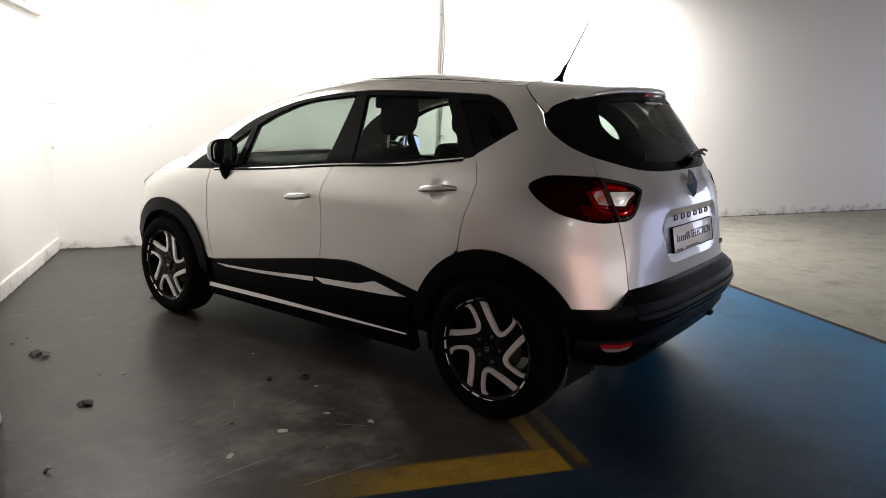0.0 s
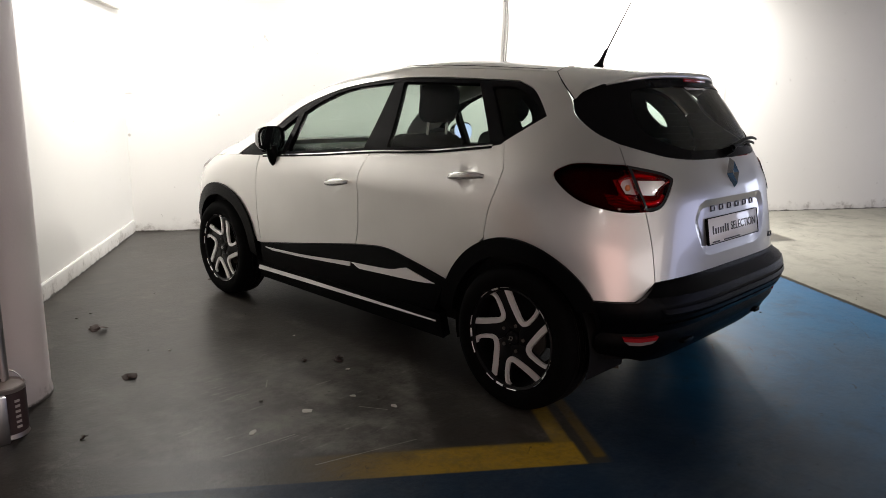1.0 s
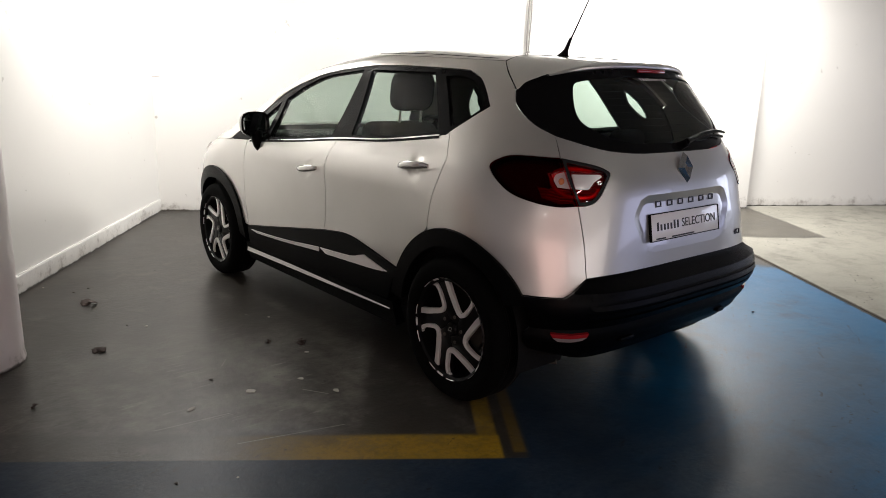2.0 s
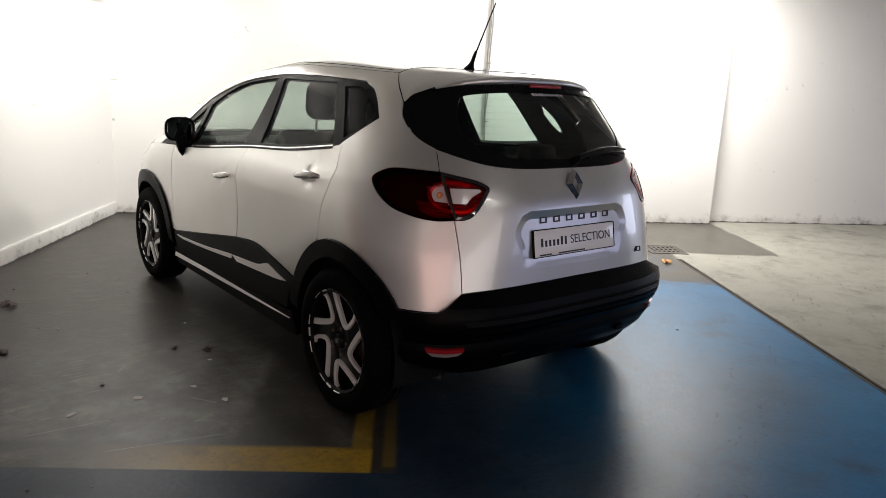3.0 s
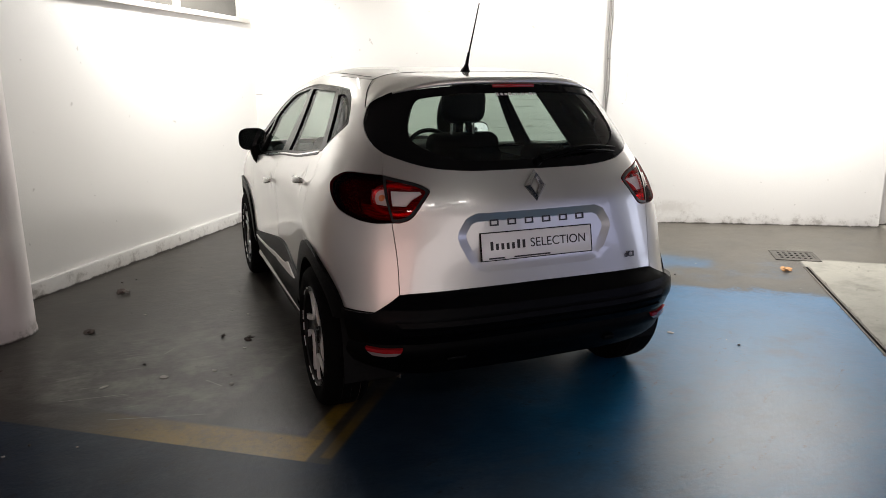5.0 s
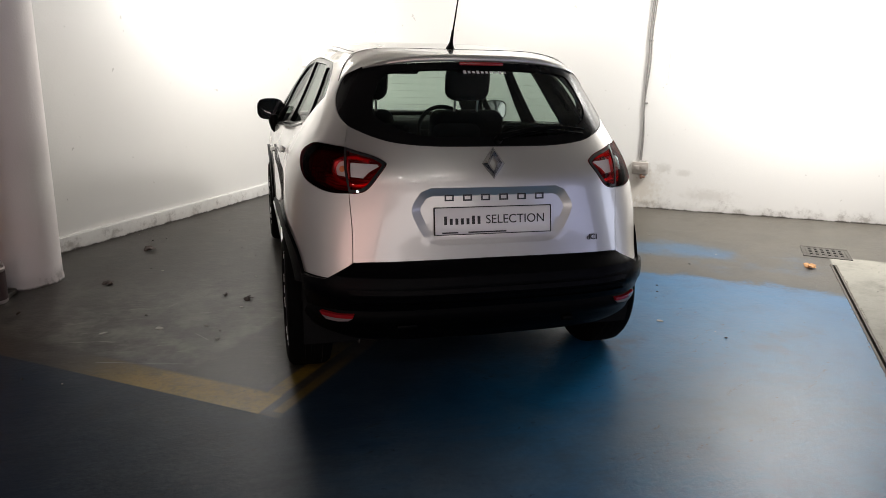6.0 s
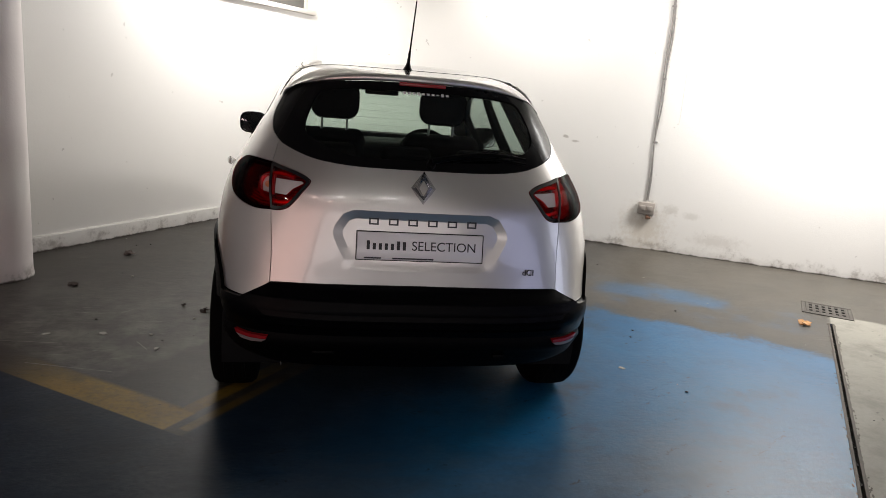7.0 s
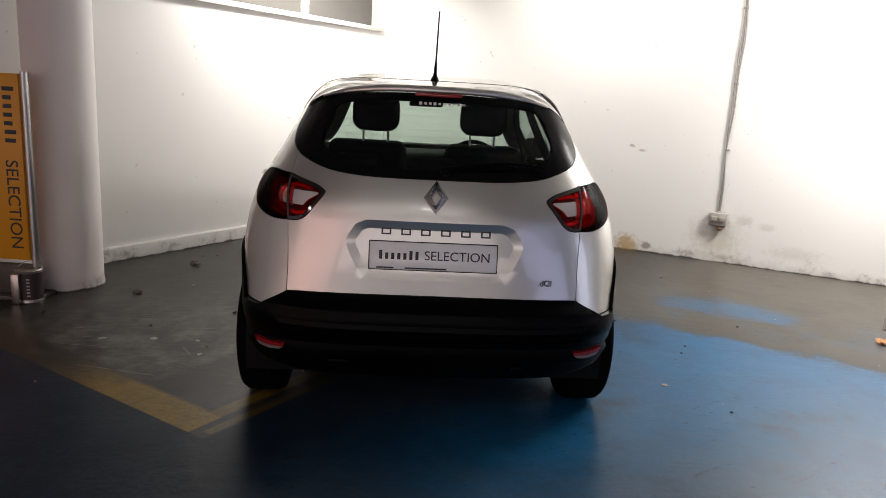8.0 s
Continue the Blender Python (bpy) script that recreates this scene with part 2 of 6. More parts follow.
    # pale scrapes on the left, dark stains all over
    stretch = nodes.new("ShaderNodeMapping")
    stretch.inputs["Rotation"].default_value, stretch.inputs["Scale"].default_value = (0, 0, 0.75), (2.2, 26.0, 1.0)
    links.new(geo, stretch.inputs["Vector"])
    away = nodes.new("ShaderNodeVectorMath")
    away.operation = "DISTANCE"
    links.new(geo, away.inputs[0])
    away.inputs[1].default_value = (-1.50, 0.45, 0.0)
    scuffed = both(less(maths(nodes, links, "MULTIPLY_ADD", mid, 0.8, away.outputs["Value"]), 1.30, 0.60), less(p, -1.07, 0.03), more(straight_q, -0.83, 0.03))
    scrape = both(step_up(nodes, links, noise_tex(nodes, links, stretch.outputs[0], 1.6, 5.0, 0.65), 0.57, 0.66), step_up(nodes, links, mid, 0.48, 0.62), scuffed)
    shade = mix(nodes, links, maths(nodes, links, "MULTIPLY", scrape, 0.95), shade, (0.24, 0.23, 0.21))
    # pale cloudy patches: scuffs, with floor sheen put into the colour as well
    cloud = both(scuffed, step_up(nodes, links, noise_tex(nodes, links, geo, 3.1, 9.0, 0.7), 0.38, 0.68))
    shade = mix(nodes, links, maths(nodes, links, "MULTIPLY", cloud, 0.85), shade, (0.165, 0.157, 0.138))
    for ends in (((-2.004, 0.468), (-1.698, 0.438)), ((-1.78, 0.17), (-1.36, 0.06)), ((-1.52, 0.95), (-1.47, 1.02)), ((-1.33, 0.47), (-1.26, 0.36))):
        line = both(less(maths(nodes, links, "MULTIPLY_ADD", fine, 0.006, segment(*ends)), 0.0055, 0.0022), maths(nodes, links, "MULTIPLY_ADD", mid, 0.8, 0.3))
        shade = mix(nodes, links, line, shade, (0.30, 0.29, 0.26))
    cross = nodes.new("ShaderNodeMapping")
    cross.inputs["Rotation"].default_value, cross.inputs["Scale"].default_value = (0, 0, -0.35), (1.4, 60.0, 1.0)
    links.new(geo, cross.inputs["Vector"])
    scratch = both(step_up(nodes, links, noise_tex(nodes, links, cross.outputs[0], 1.9, 2.0, 0.5), 0.67, 0.70), step_up(nodes, links, noise_tex(nodes, links, geo, 1.7, 2.0), 0.48, 0.60), maths(nodes, links, "MULTIPLY_ADD", scuffed, 0.85, 0.15))
    shade = mix(nodes, links, maths(nodes, links, "MULTIPLY", scratch, 0.5), shade, (0.22, 0.21, 0.19))
    stain = step_up(nodes, links, noise_tex(nodes, links, geo, 1.6, 7.0, 0.65), 0.54, 0.74)
    shade = mix(nodes, links, maths(nodes, links, "MULTIPLY", stain, 0.55), shade, (0.02, 0.02, 0.02))
    # fine mottling of dust and tyre marks
    speckle = step_up(nodes, links, maths(nodes, links, "ADD", maths(nodes, links, "MULTIPLY", fine, 0.6), maths(nodes, links, "MULTIPLY", grit, 0.4)), 0.36, 0.64)
    dusty = step_up(nodes, links, noise_tex(nodes, links, geo, 2.6, 8.0, 0.7), 0.40, 0.66)
    shade = mix(nodes, links, maths(nodes, links, "MULTIPLY", both(speckle, dusty), 0.07), shade, (0.30, 0.29, 0.27))
    shade = mix(nodes, links, maths(nodes, links, "MULTIPLY_ADD", speckle, -0.14, 0.14), shade, (0.012, 0.012, 0.012))
    worn = step_up(nodes, links, noise_tex(nodes, links, geo, 3.4, 9.0, 0.74), 0.45, 0.64)
    shade = mix(nodes, links, maths(nodes, links, "MULTIPLY", worn, 0.20), shade, (0.014, 0.018, 0.022))
    # small dark flecks
    flecks = nodes.new("ShaderNodeTexVoronoi")
    flecks.voronoi_dimensions = "2D"
    flecks.inputs["Scale"].default_value = 5.0
    warped = nodes.new("ShaderNodeVectorMath")
    warped.operation = "MULTIPLY_ADD"
    links.new(geo, warped.inputs[0])
    warped.inputs[1].default_value = (1.0, 1.7, 1.0)
    links.new(mid, warped.inputs[2])
    links.new(warped.outputs[0], flecks.inputs["Vector"])
    fleck = both(less(maths(nodes, links, "MULTIPLY_ADD", fine, 0.10, flecks.outputs["Distance"]), 0.110, 0.014), step_up(nodes, links, noise_tex(nodes, links, geo, 2.2, 3.0), 0.50, 0.56))
    shade = mix(nodes, links, maths(nodes, links, "MULTIPLY", fleck, 0.75), shade, (0.010, 0.010, 0.010))
    links.new(shade, bsdf.inputs["Base Color"])
    gloss = maths(nodes, links, "MULTIPLY_ADD", big, 0.10, maths(nodes, links, "MULTIPLY_ADD", mid, 0.12, 0.17))
    gloss = maths(nodes, links, "MULTIPLY_ADD", fine, 0.07, gloss)
    links.new(maths(nodes, links, "MULTIPLY_ADD", concrete, 0.25, gloss, True), bsdf.inputs["Roughness"])
    # fresh paint is glossy, trodden paint and bare floor are not
    shine = maths(nodes, links, "MULTIPLY_ADD", more(p, 0.8, 0.6), 0.12, -0.07)
    links.new(maths(nodes, links, "MULTIPLY_ADD", bay, shine, 0.15, True), bsdf.inputs["Specular IOR Level"])
    relief_at = maths(nodes, links, "MULTIPLY_ADD", streak, 1.0, maths(nodes, links, "MULTIPLY_ADD", mid, 2.5, maths(nodes, links, "MULTIPLY_ADD", grit, 0.3, fine)))
    bump(nodes, links, bsdf, relief_at, 0.20, 0.004)
    return m


PAINT = car_paint()
PLASTIC = plain("black_plastic", (0.0016, 0.0016, 0.0018), 0.40, 0.0, 0.25, 500.0, spec=0.06)
BUMPER = plain("bumper_plastic", (0.0016, 0.0016, 0.0020), 0.26, 0.0, 0.2, 500.0, spec=0.06)
GLOSS_BLACK = plain("gloss_black", (0.008, 0.008, 0.009), 0.08, 0.0, coat=1.0)
PILLAR_BLACK = plain("satin_black_trim", (0.006, 0.006, 0.0065), 0.22, spec=0.05)
RUBBER = plain("tyre_rubber", (0.0025, 0.0025, 0.0025), 0.85, 0.0, 0.3, 120.0, spec=0.05)
HANDLE = plain("bright_handle", (0.66, 0.65, 0.63), 0.2, 0.85)
CHROME = plain("chrome", (0.72, 0.72, 0.72), 0.10, 1.0)
SATIN = plain("satin_metal", (0.82, 0.81, 0.79), 0.34, 0.25)
ALLOY = plain("diamond_cut_alloy", (0.84, 0.83, 0.82), 0.34, 0.45)
DARK_ALLOY = plain("black_alloy", (0.005, 0.005, 0.0055), 0.3, 0.0, spec=0.15)
CABIN = plain("cabin_trim", (0.006, 0.006, 0.006), 0.75, 0.0, 0.3, 90.0, spec=0.15)
CLOTH = plain("seat_cloth", (0.008, 0.008, 0.009), 0.9, 0.0, 0.5, 300.0, spec=0.1)
WINDOW = glazing("tinted_glass", (0.72, 0.80, 0.75), 0.3)
REAR_WINDOW = glazing("rear_glass", (0.62, 0.71, 0.66), 0.7)
QUARTER_GLASS = glazing("quarter_glass", (0.55, 0.62, 0.58), 0.25)
LENS = glazing("smoked_red_lens", (0.95, 0.14, 0.15), 0.5, 1.5)
SMOKED = glazing("smoked_lens", (0.50, 0.045, 0.05), 0.10, 1.5)
CLEAR_LENS = glazing("clear_lens", (0.95, 0.92, 0.92), 1.0, 1.5)
RED = plain("red_plastic", (0.95, 0.04, 0.045), 0.22, 0.55)
DARK_RED = plain("dark_red_plastic", (0.045, 0.004, 0.005), 0.18, 0.3)
def prism_red():
    m, nodes, links, bsdf = material("red_prisms")
    coords = nodes.new("ShaderNodeTexCoord").outputs["Object"]
    bsdf.inputs["Base Color"].default_value = (0.70, 0.022, 0.026, 1)
    bsdf.inputs["Metallic"].default_value, bsdf.inputs["Roughness"].default_value = 0.7, 0.18
    wave = nodes.new("ShaderNodeTexWave")
    wave.bands_direction = "Z"
    wave.inputs["Scale"].default_value, wave.inputs["Distortion"].default_value = 26.0, 1.5
    links.new(coords, wave.inputs["Vector"])
    bump(nodes, links, bsdf, wave.outputs["Fac"], 0.9, 0.012)
    return m


PRISMS = prism_red()
LETTERING = plain("dark_lettering", (0.06, 0.06, 0.065), 0.35, 0.6)
BOWL = plain("silvered_bowl", (0.93, 0.92, 0.92), 0.25, 0.40)
REFLECTOR = plain("dull_red", (0.30, 0.012, 0.016), 0.2, coat=0.6)
FOG = plain("pale_lens", (0.22, 0.18, 0.18), 0.30, coat=0.3)
BADGE = plain("polished_badge", (0.62, 0.62, 0.63), 0.22, 1.0)
AMBER = plain("amber_bulb", (0.75, 0.28, 0.10), 0.2, coat=0.5)
MIRROR = plain("mirror_glass", (0.85, 0.87, 0.9), 0.01, 1.0, vary=0.02)
PLATE = plain("plate_white", (0.90, 0.90, 0.91), 0.30, vary=0.04, coat=0.8)
INK = plain("dark_ink", (0.03, 0.03, 0.035), 0.5)
WHITE = wall_paint("white_wall", (0.80, 0.785, 0.75), 0.30)
# grime round the socket, scraped plaster, rust at the foot, a hairline crack, chipped marks
BLOTS = [
    (3.88, 0.22, 0.34, 0.36, (0.50, 0.42, 0.31), 0.5, 0.0), (3.88, 0.42, 0.13, 0.11, (0.16, 0.14, 0.12), 0.6, 0.3),
    (4.12, 0.44, 0.12, 0.07, (0.45, 0.42, 0.37), 0.4, 0.2), (4.33, 0.40, 0.12, 0.045, (0.45, 0.42, 0.37), 0.35, 0.2),
    (3.02, 0.05, 0.16, 0.16, (0.42, 0.25, 0.07), 0.8, 0.2), (3.22, 0.07, 0.06, 0.05, (0.22, 0.19, 0.15), 0.8, 0.5),
    (4.08, 1.70, 0.006, 0.55, (0.45, 0.42, 0.38), 0.5, 0.4), (2.98, 1.07, 0.035, 0.02, (0.40, 0.37, 0.33), 0.8, 0.5),
    (3.08, 1.03, 0.05, 0.016, (0.40, 0.37, 0.33), 0.7, 0.5), (4.6, 0.18, 0.35, 0.10, (0.45, 0.41, 0.36), 0.35, 0.1),
    (0.03, 1.37, 0.06, 0.008, (0.35, 0.32, 0.28), 0.8, 0.5), (0.02, 0.97, 0.02, 0.02, (0.35, 0.32, 0.28), 0.7, 0.5),
]
STAINED = wall_paint("stained_white_wall", (0.80, 0.785, 0.75), 0.30, BLOTS)
PLASTER = wall_paint("pillar_paint", (0.86, 0.80, 0.78), 0.06)


def ceiling_paint():
    m, nodes, links, bsdf = material("ceiling_concrete")
    geo = nodes.new("ShaderNodeNewGeometry").outputs["Position"]
    run = nodes.new("ShaderNodeVectorMath")
    run.operation = "DOT_PRODUCT"
    links.new(geo, run.inputs[0])
    run.inputs[1].default_value = BAY
    grain, broad = noise_tex(nodes, links, geo, 9.0, 6.0), noise_tex(nodes, links, geo, 0.8, 4.0)
    # unseen ceiling: its brightness over the bay is put into the colour
    bare = mix(nodes, links, broad, (0.36, 0.35, 0.335), (0.44, 0.43, 0.41))
    white = mix(nodes, links, broad, (0.66, 0.645, 0.62), (0.74, 0.73, 0.70))
    links.new(mix(nodes, links, step_up(nodes, links, run.outputs["Value"], -1.02, -0.98), bare, white), bsdf.inputs["Base Color"])
    bsdf.inputs["Roughness"].default_value = 0.9
    bump(nodes, links, bsdf, grain, 0.3, 0.005)
    return m


SOFFIT = ceiling_paint()
# unseen closing walls, coloured dark to keep bounced light low
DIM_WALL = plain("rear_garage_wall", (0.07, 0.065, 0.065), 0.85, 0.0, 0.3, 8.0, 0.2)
FLOOR = floor_paint()


# ---- geometry helpers ----
def part(name, bm, mat, parent=None, label="", smooth=True, sharp=40.0):
    mesh = bpy.data.meshes.new(name)
    bm.normal_update()
    bm.to_mesh(mesh)
    bm.free()
    if smooth:
        mesh.shade_smooth()
        mesh.set_sharp_from_angle(angle=radians(sharp))
    for one in mat if isinstance(mat, (list, tuple)) else (mat,):
        mesh.materials.append(one)
    ob = new(name, mesh)
    if parent is not None:
        ob.parent = parent
    return tagged(ob, label)


def thing(name, label, category, place=(0, 0, 0), group="", kind=""):
    ob = new(name)
    ob.empty_display_size = 0.1
    ob.matrix_world = pose(*place)
    return tagged(ob, label, category, group, kind)


def box(bm, size, m=Matrix(), bevel=0.0, segments=2):
    made = bmesh.ops.create_cube(bm, size=1.0, matrix=m @ Matrix.Diagonal((*size, 1)))
    if bevel:
        edges = list({e for v in made["verts"] for e in v.link_edges})
        bmesh.ops.bevel(bm, geom=edges, offset=bevel, segments=segments, affect="EDGES", profile=0.5)
    return bm


def rod(bm, a, b, r1, r2=None, n=16, caps=True):
    a, b = Vector(a), Vector(b)
    m = Matrix.Translation((a + b) / 2) @ (b - a).to_track_quat("Z", "Y").to_matrix().to_4x4()
    bmesh.ops.create_cone(bm, cap_ends=caps, segments=n, radius1=r1, radius2=r1 if r2 is None else r2, depth=(b - a).length, matrix=m)
    return bm


def lathe(bm, profile, m=Matrix(), n=48):
    """profile: (radius, height) pairs, turned round z."""
    rings = [[bm.verts.new(m @ Vector((r * math.cos(2 * math.pi * k / n), r * math.sin(2 * math.pi * k / n), h))) for k in range(n)] for r, h in profile]
    for lo, hi in zip(rings, rings[1:]):
        for k in range(n):
            bm.faces.new((lo[k], lo[(k + 1) % n], hi[(k + 1) % n], hi[k]))
    return bm


def tube(bm, points, radius, n=8):
    points = [Vector(p) for p in points]
    rings = []
    for k, p in enumerate(points):
        way = (points[min(k + 1, len(points) - 1)] - points[max(k - 1, 0)]).normalized()
        r = radius[k] if isinstance(radius, (list, tuple)) else radius
        side = way.orthogonal().normalized() if k == 0 else (side - way * side.dot(way)).normalized()
        other = way.cross(side)
        rings.append([bm.verts.new(p + r * (math.cos(2 * math.pi * j / n) * side + math.sin(2 * math.pi * j / n) * other)) for j in range(n)])
    for lo, hi in zip(rings, rings[1:]):
        for j in range(n):
            bm.faces.new((lo[j], lo[(j + 1) % n], hi[(j + 1) % n], hi[j]))
    bm.faces.new(list(reversed(rings[0])))
    bm.faces.new(rings[-1])
    return bm


def prism(bm, outline, thick, m=Matrix(), bevel=0.0):
    """A flat outline in x, y, thick along z from 0."""
    low = [bm.verts.new(m @ Vector((x, y, 0))) for x, y in outline]
    high = [bm.verts.new(m @ Vector((x, y, thick))) for x, y in outline]
    n = len(outline)
    bm.faces.new(list(reversed(low)))
    top = bm.faces.new(high)
    for k in range(n):
        bm.faces.new((low[k], low[(k + 1) % n], high[(k + 1) % n], high[k]))
    if bevel:
        bmesh.ops.bevel(bm, geom=list(top.edges), offset=bevel, segments=2, affect="EDGES", profile=0.5)
    bmesh.ops.recalc_face_normals(bm, faces=bm.faces)
    return bm


def spline(points, n=6):
    """Catmull-Rom through points of any length, ends included."""
    pts = [tuple(p) for p in points]
    if len(pts) < 3:
        return [tuple(a + (b - a) * k / n for a, b in zip(*pts)) for k in range(n + 1)]
    ext = [tuple(2 * a - b for a, b in zip(pts[0], pts[1]))] + pts + [tuple(2 * a - b for a, b in zip(pts[-1], pts[-2]))]
    out = []
    for a, b, c, d in zip(ext, ext[1:], ext[2:], ext[3:]):
        for k in range(n):
            t = k / n
            out.append(tuple(0.5 * (2 * q + (r - p) * t + (2 * p - 5 * q + 4 * r - s) * t * t + (3 * q - p - 3 * r + s) * t ** 3) for p, q, r, s in zip(a, b, c, d)))
    return out + [pts[-1]]


def letters(text, size, depth, m, mat, parent, name="lettering"):
    data = bpy.data.curves.new(name, "FONT")
    data.body, data.size, data.extrude, data.align_x, data.align_y = text, size, depth, "CENTER", "CENTER"
    ob = new(name, data)
    ob.data.materials.append(mat)
    ob.parent = parent
    ob.matrix_local = m
    return ob


def structure(name, bm, mat, label, category, smooth=False):
    return tagged(part(name, bm, mat, None, "", smooth), label, category, "", "structure")


# ---- the garage ----
def upright(a, b, thick, low, high, side=1):
    """A wall whose inner face runs from a to b; its thickness goes to the left of that way (side 1)."""
    a, b = Vector(a).to_3d(), Vector(b).to_3d()
    way = (b - a).normalized()
    out = Vector((-way.y, way.x, 0)) * side * thick
    bm = bmesh.new()
    prism(bm, [(p.x, p.y) for p in ((a, b, b + out, a + out) if side > 0 else (b, a, a + out, b + out))], high - low, Matrix.Translation((0, 0, low)))
    return bm


STEP_AT = 6.67     # along the rear wall, where it steps back
STEP = 0.14
back_out = Vector((0.506, 0.863, 0)).normalized()
side_out = Vector((-0.820, 0.573, 0)).normalized()
rear_a, rear_b = CORNER - REAR_DIR * 0.3, CORNER + REAR_DIR * STEP_AT
structure("wall_rear", upright(rear_a, rear_b, 0.3, -0.1, CEILING + 0.1), STAINED, "white painted rear wall scuffed along its foot", "wall")
rear_c = rear_b + back_out * STEP
rear_d = rear_c + REAR_DIR * 9.0
structure("wall_rear_recess", upright(rear_c - REAR_DIR * 0.1, rear_d, 0.16, -0.1, CEILING + 0.1), WHITE, "white painted wall with flaking paint at its foot", "wall")

# side wall with a long high window
WIN_LOW, WIN_HIGH, WIN_A, WIN_B = 2.175, 2.66, -0.17, -5.4
side_end = CORNER - SIDE_DIR * 13.0


def side_pt(s, off=0.0, z=0.0):
    p = CORNER + SIDE_DIR * s + side_out * off
    return Vector((p.x, p.y, z))


bm = bmesh.new()
for s0, s1, z0, z1 in ((-13.0, 0.0, -0.1, WIN_LOW), (-13.0, 0.0, WIN_HIGH, CEILING + 0.1), (WIN_A, 0.0, WIN_LOW, WIN_HIGH), (-13.0, WIN_B, WIN_LOW, WIN_HIGH)):
    a, b = side_pt(s0), side_pt(s1)
    prism(bm, [(p.x, p.y) for p in (a, b, b + side_out * 0.25, a + side_out * 0.25)], z1 - z0, Matrix.Translation((0, 0, z0)))
structure("wall_side", bm, WHITE, "white painted side wall with a long high window", "wall")

bm = bmesh.new()
a, b = side_pt(-13.0), side_pt(-0.0)
prism(bm, [(p.x, p.y) for p in (a - side_out * 0.014, b - side_out * 0.014, b, a)], 0.128, Matrix.Translation((0, 0, 0.0)), 0.012)
structure("plinth", bm, WHITE, "low white plinth along the foot of the wall", "skirting")

# ceiling and the dim rest of the garage
far = [side_end + side_out * 0.3, CORNER + side_out * 0.3 + back_out * 0.4, rear_d + back_out * 0.4, Vector((13.5, -15.5, 0.0)), Vector((-13.5, -14.5, 0.0))]
bm = bmesh.new()
prism(bm, [(p.x, p.y) for p in reversed(far)], 0.2, Matrix.Translation((0, 0, CEILING)))
structure("ceiling", bm, SOFFIT, "plain garage ceiling out of view, coloured lighter over the bay", "ceiling")
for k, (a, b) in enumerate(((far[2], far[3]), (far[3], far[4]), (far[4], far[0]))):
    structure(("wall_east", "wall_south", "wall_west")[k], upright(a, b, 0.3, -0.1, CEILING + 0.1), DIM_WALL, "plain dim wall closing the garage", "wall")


def bay(p, q, z=0.0):
    v = ACROSS * p + BAY * q
    return Vector((v.x, v.y, z))


# floor: one slab, cut by the drainage slot
SLOT_P, SLOT_W, SLOT_END, SLOT_DEEP = 2.142, 0.019, 2.78, 0.06
bm = bmesh.new()


def slab(p0, p1, q0, q1, z=0.0):
    bm.faces.new([bm.verts.new(bay(p, q, z)) for p, q in ((p0, q0), (p1, q0), (p1, q1), (p0, q1))])


slab(-24, SLOT_P - SLOT_W, -28, 12)
slab(SLOT_P + SLOT_W, 26, -28, 12)
slab(SLOT_P - SLOT_W, SLOT_P + SLOT_W, SLOT_END, 12)
slab(SLOT_P - SLOT_W, SLOT_P + SLOT_W, -28, SLOT_END, -SLOT_DEEP)
for p, flip in ((SLOT_P - SLOT_W, 1), (SLOT_P + SLOT_W, -1)):
    ring = [bay(p, -28, 0), bay(p, SLOT_END, 0), bay(p, SLOT_END, -SLOT_DEEP), bay(p, -28, -SLOT_DEEP)]
    bm.faces.new([bm.verts.new(v) for v in (ring if flip > 0 else reversed(ring))])
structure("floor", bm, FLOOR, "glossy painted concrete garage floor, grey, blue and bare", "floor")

RUSTY = plain("rusty_steel", (0.075, 0.062, 0.048), 0.7, 0.3, 0.6, 30.0, 0.4)
STEEL = plain("worn_steel", (0.13, 0.12, 0.105), 0.55, 0.6, 0.4, 40.0, 0.3)
GRIME = plain("grime", (0.045, 0.040, 0.034), 0.85, 0.0, 0.6, 30.0, 0.4)
turn_bay = Matrix.Rotation(math.atan2(ACROSS.y, ACROSS.x), 4, "Z")
drain = thing("slot_drain", "narrow rusty steel slot drain set in the floor", "drain", kind="structure")
for side in (-1, 1):
    bm = bmesh.new()
    prism(bm, [tuple(bay(SLOT_P + side * (SLOT_W - 0.004) + o, q)[:2]) for o, q in ((-0.007, -9), (0.007, -9), (0.007, SLOT_END), (-0.007, SLOT_END))], 0.045, Matrix.Translation((0, 0, -0.042)))
    part("edge_strip", bm, RUSTY, drain, "", False)
bm = bmesh.new()
rng = random.Random(5)
for k in range(260):
    q = rng.uniform(-3.5, SLOT_END)
    c = bay(SLOT_P + rng.uniform(-0.010, 0.010), q, rng.uniform(-0.03, -0.012))
    bmesh.ops.create_icosphere(bm, subdivisions=1, radius=rng.uniform(0.003, 0.009), matrix=Matrix.Translation(c) @ Matrix.Diagonal((1, 1.6, 0.7, 1)))
tagged(part("debris", bm, GRIME, drain, "dark grit caught in the slot"), kind="stuff")
bm = bmesh.new()
for k in range(420):
    q = rng.uniform(-3.2, SLOT_END)
    out = rng.choice((-1, 1, 1))
    c = bay(SLOT_P + out * (SLOT_W + rng.uniform(0.003, 0.012) * (1 + 0.6 * math.sin(9 * q))), q, 0.0005)
    bmesh.ops.create_icosphere(bm, subdivisions=1, radius=rng.uniform(0.003, 0.008), matrix=Matrix.Translation(c) @ turn_bay @ Matrix.Diagonal((0.7, rng.uniform(0.8, 2.4), 0.16, 1)))
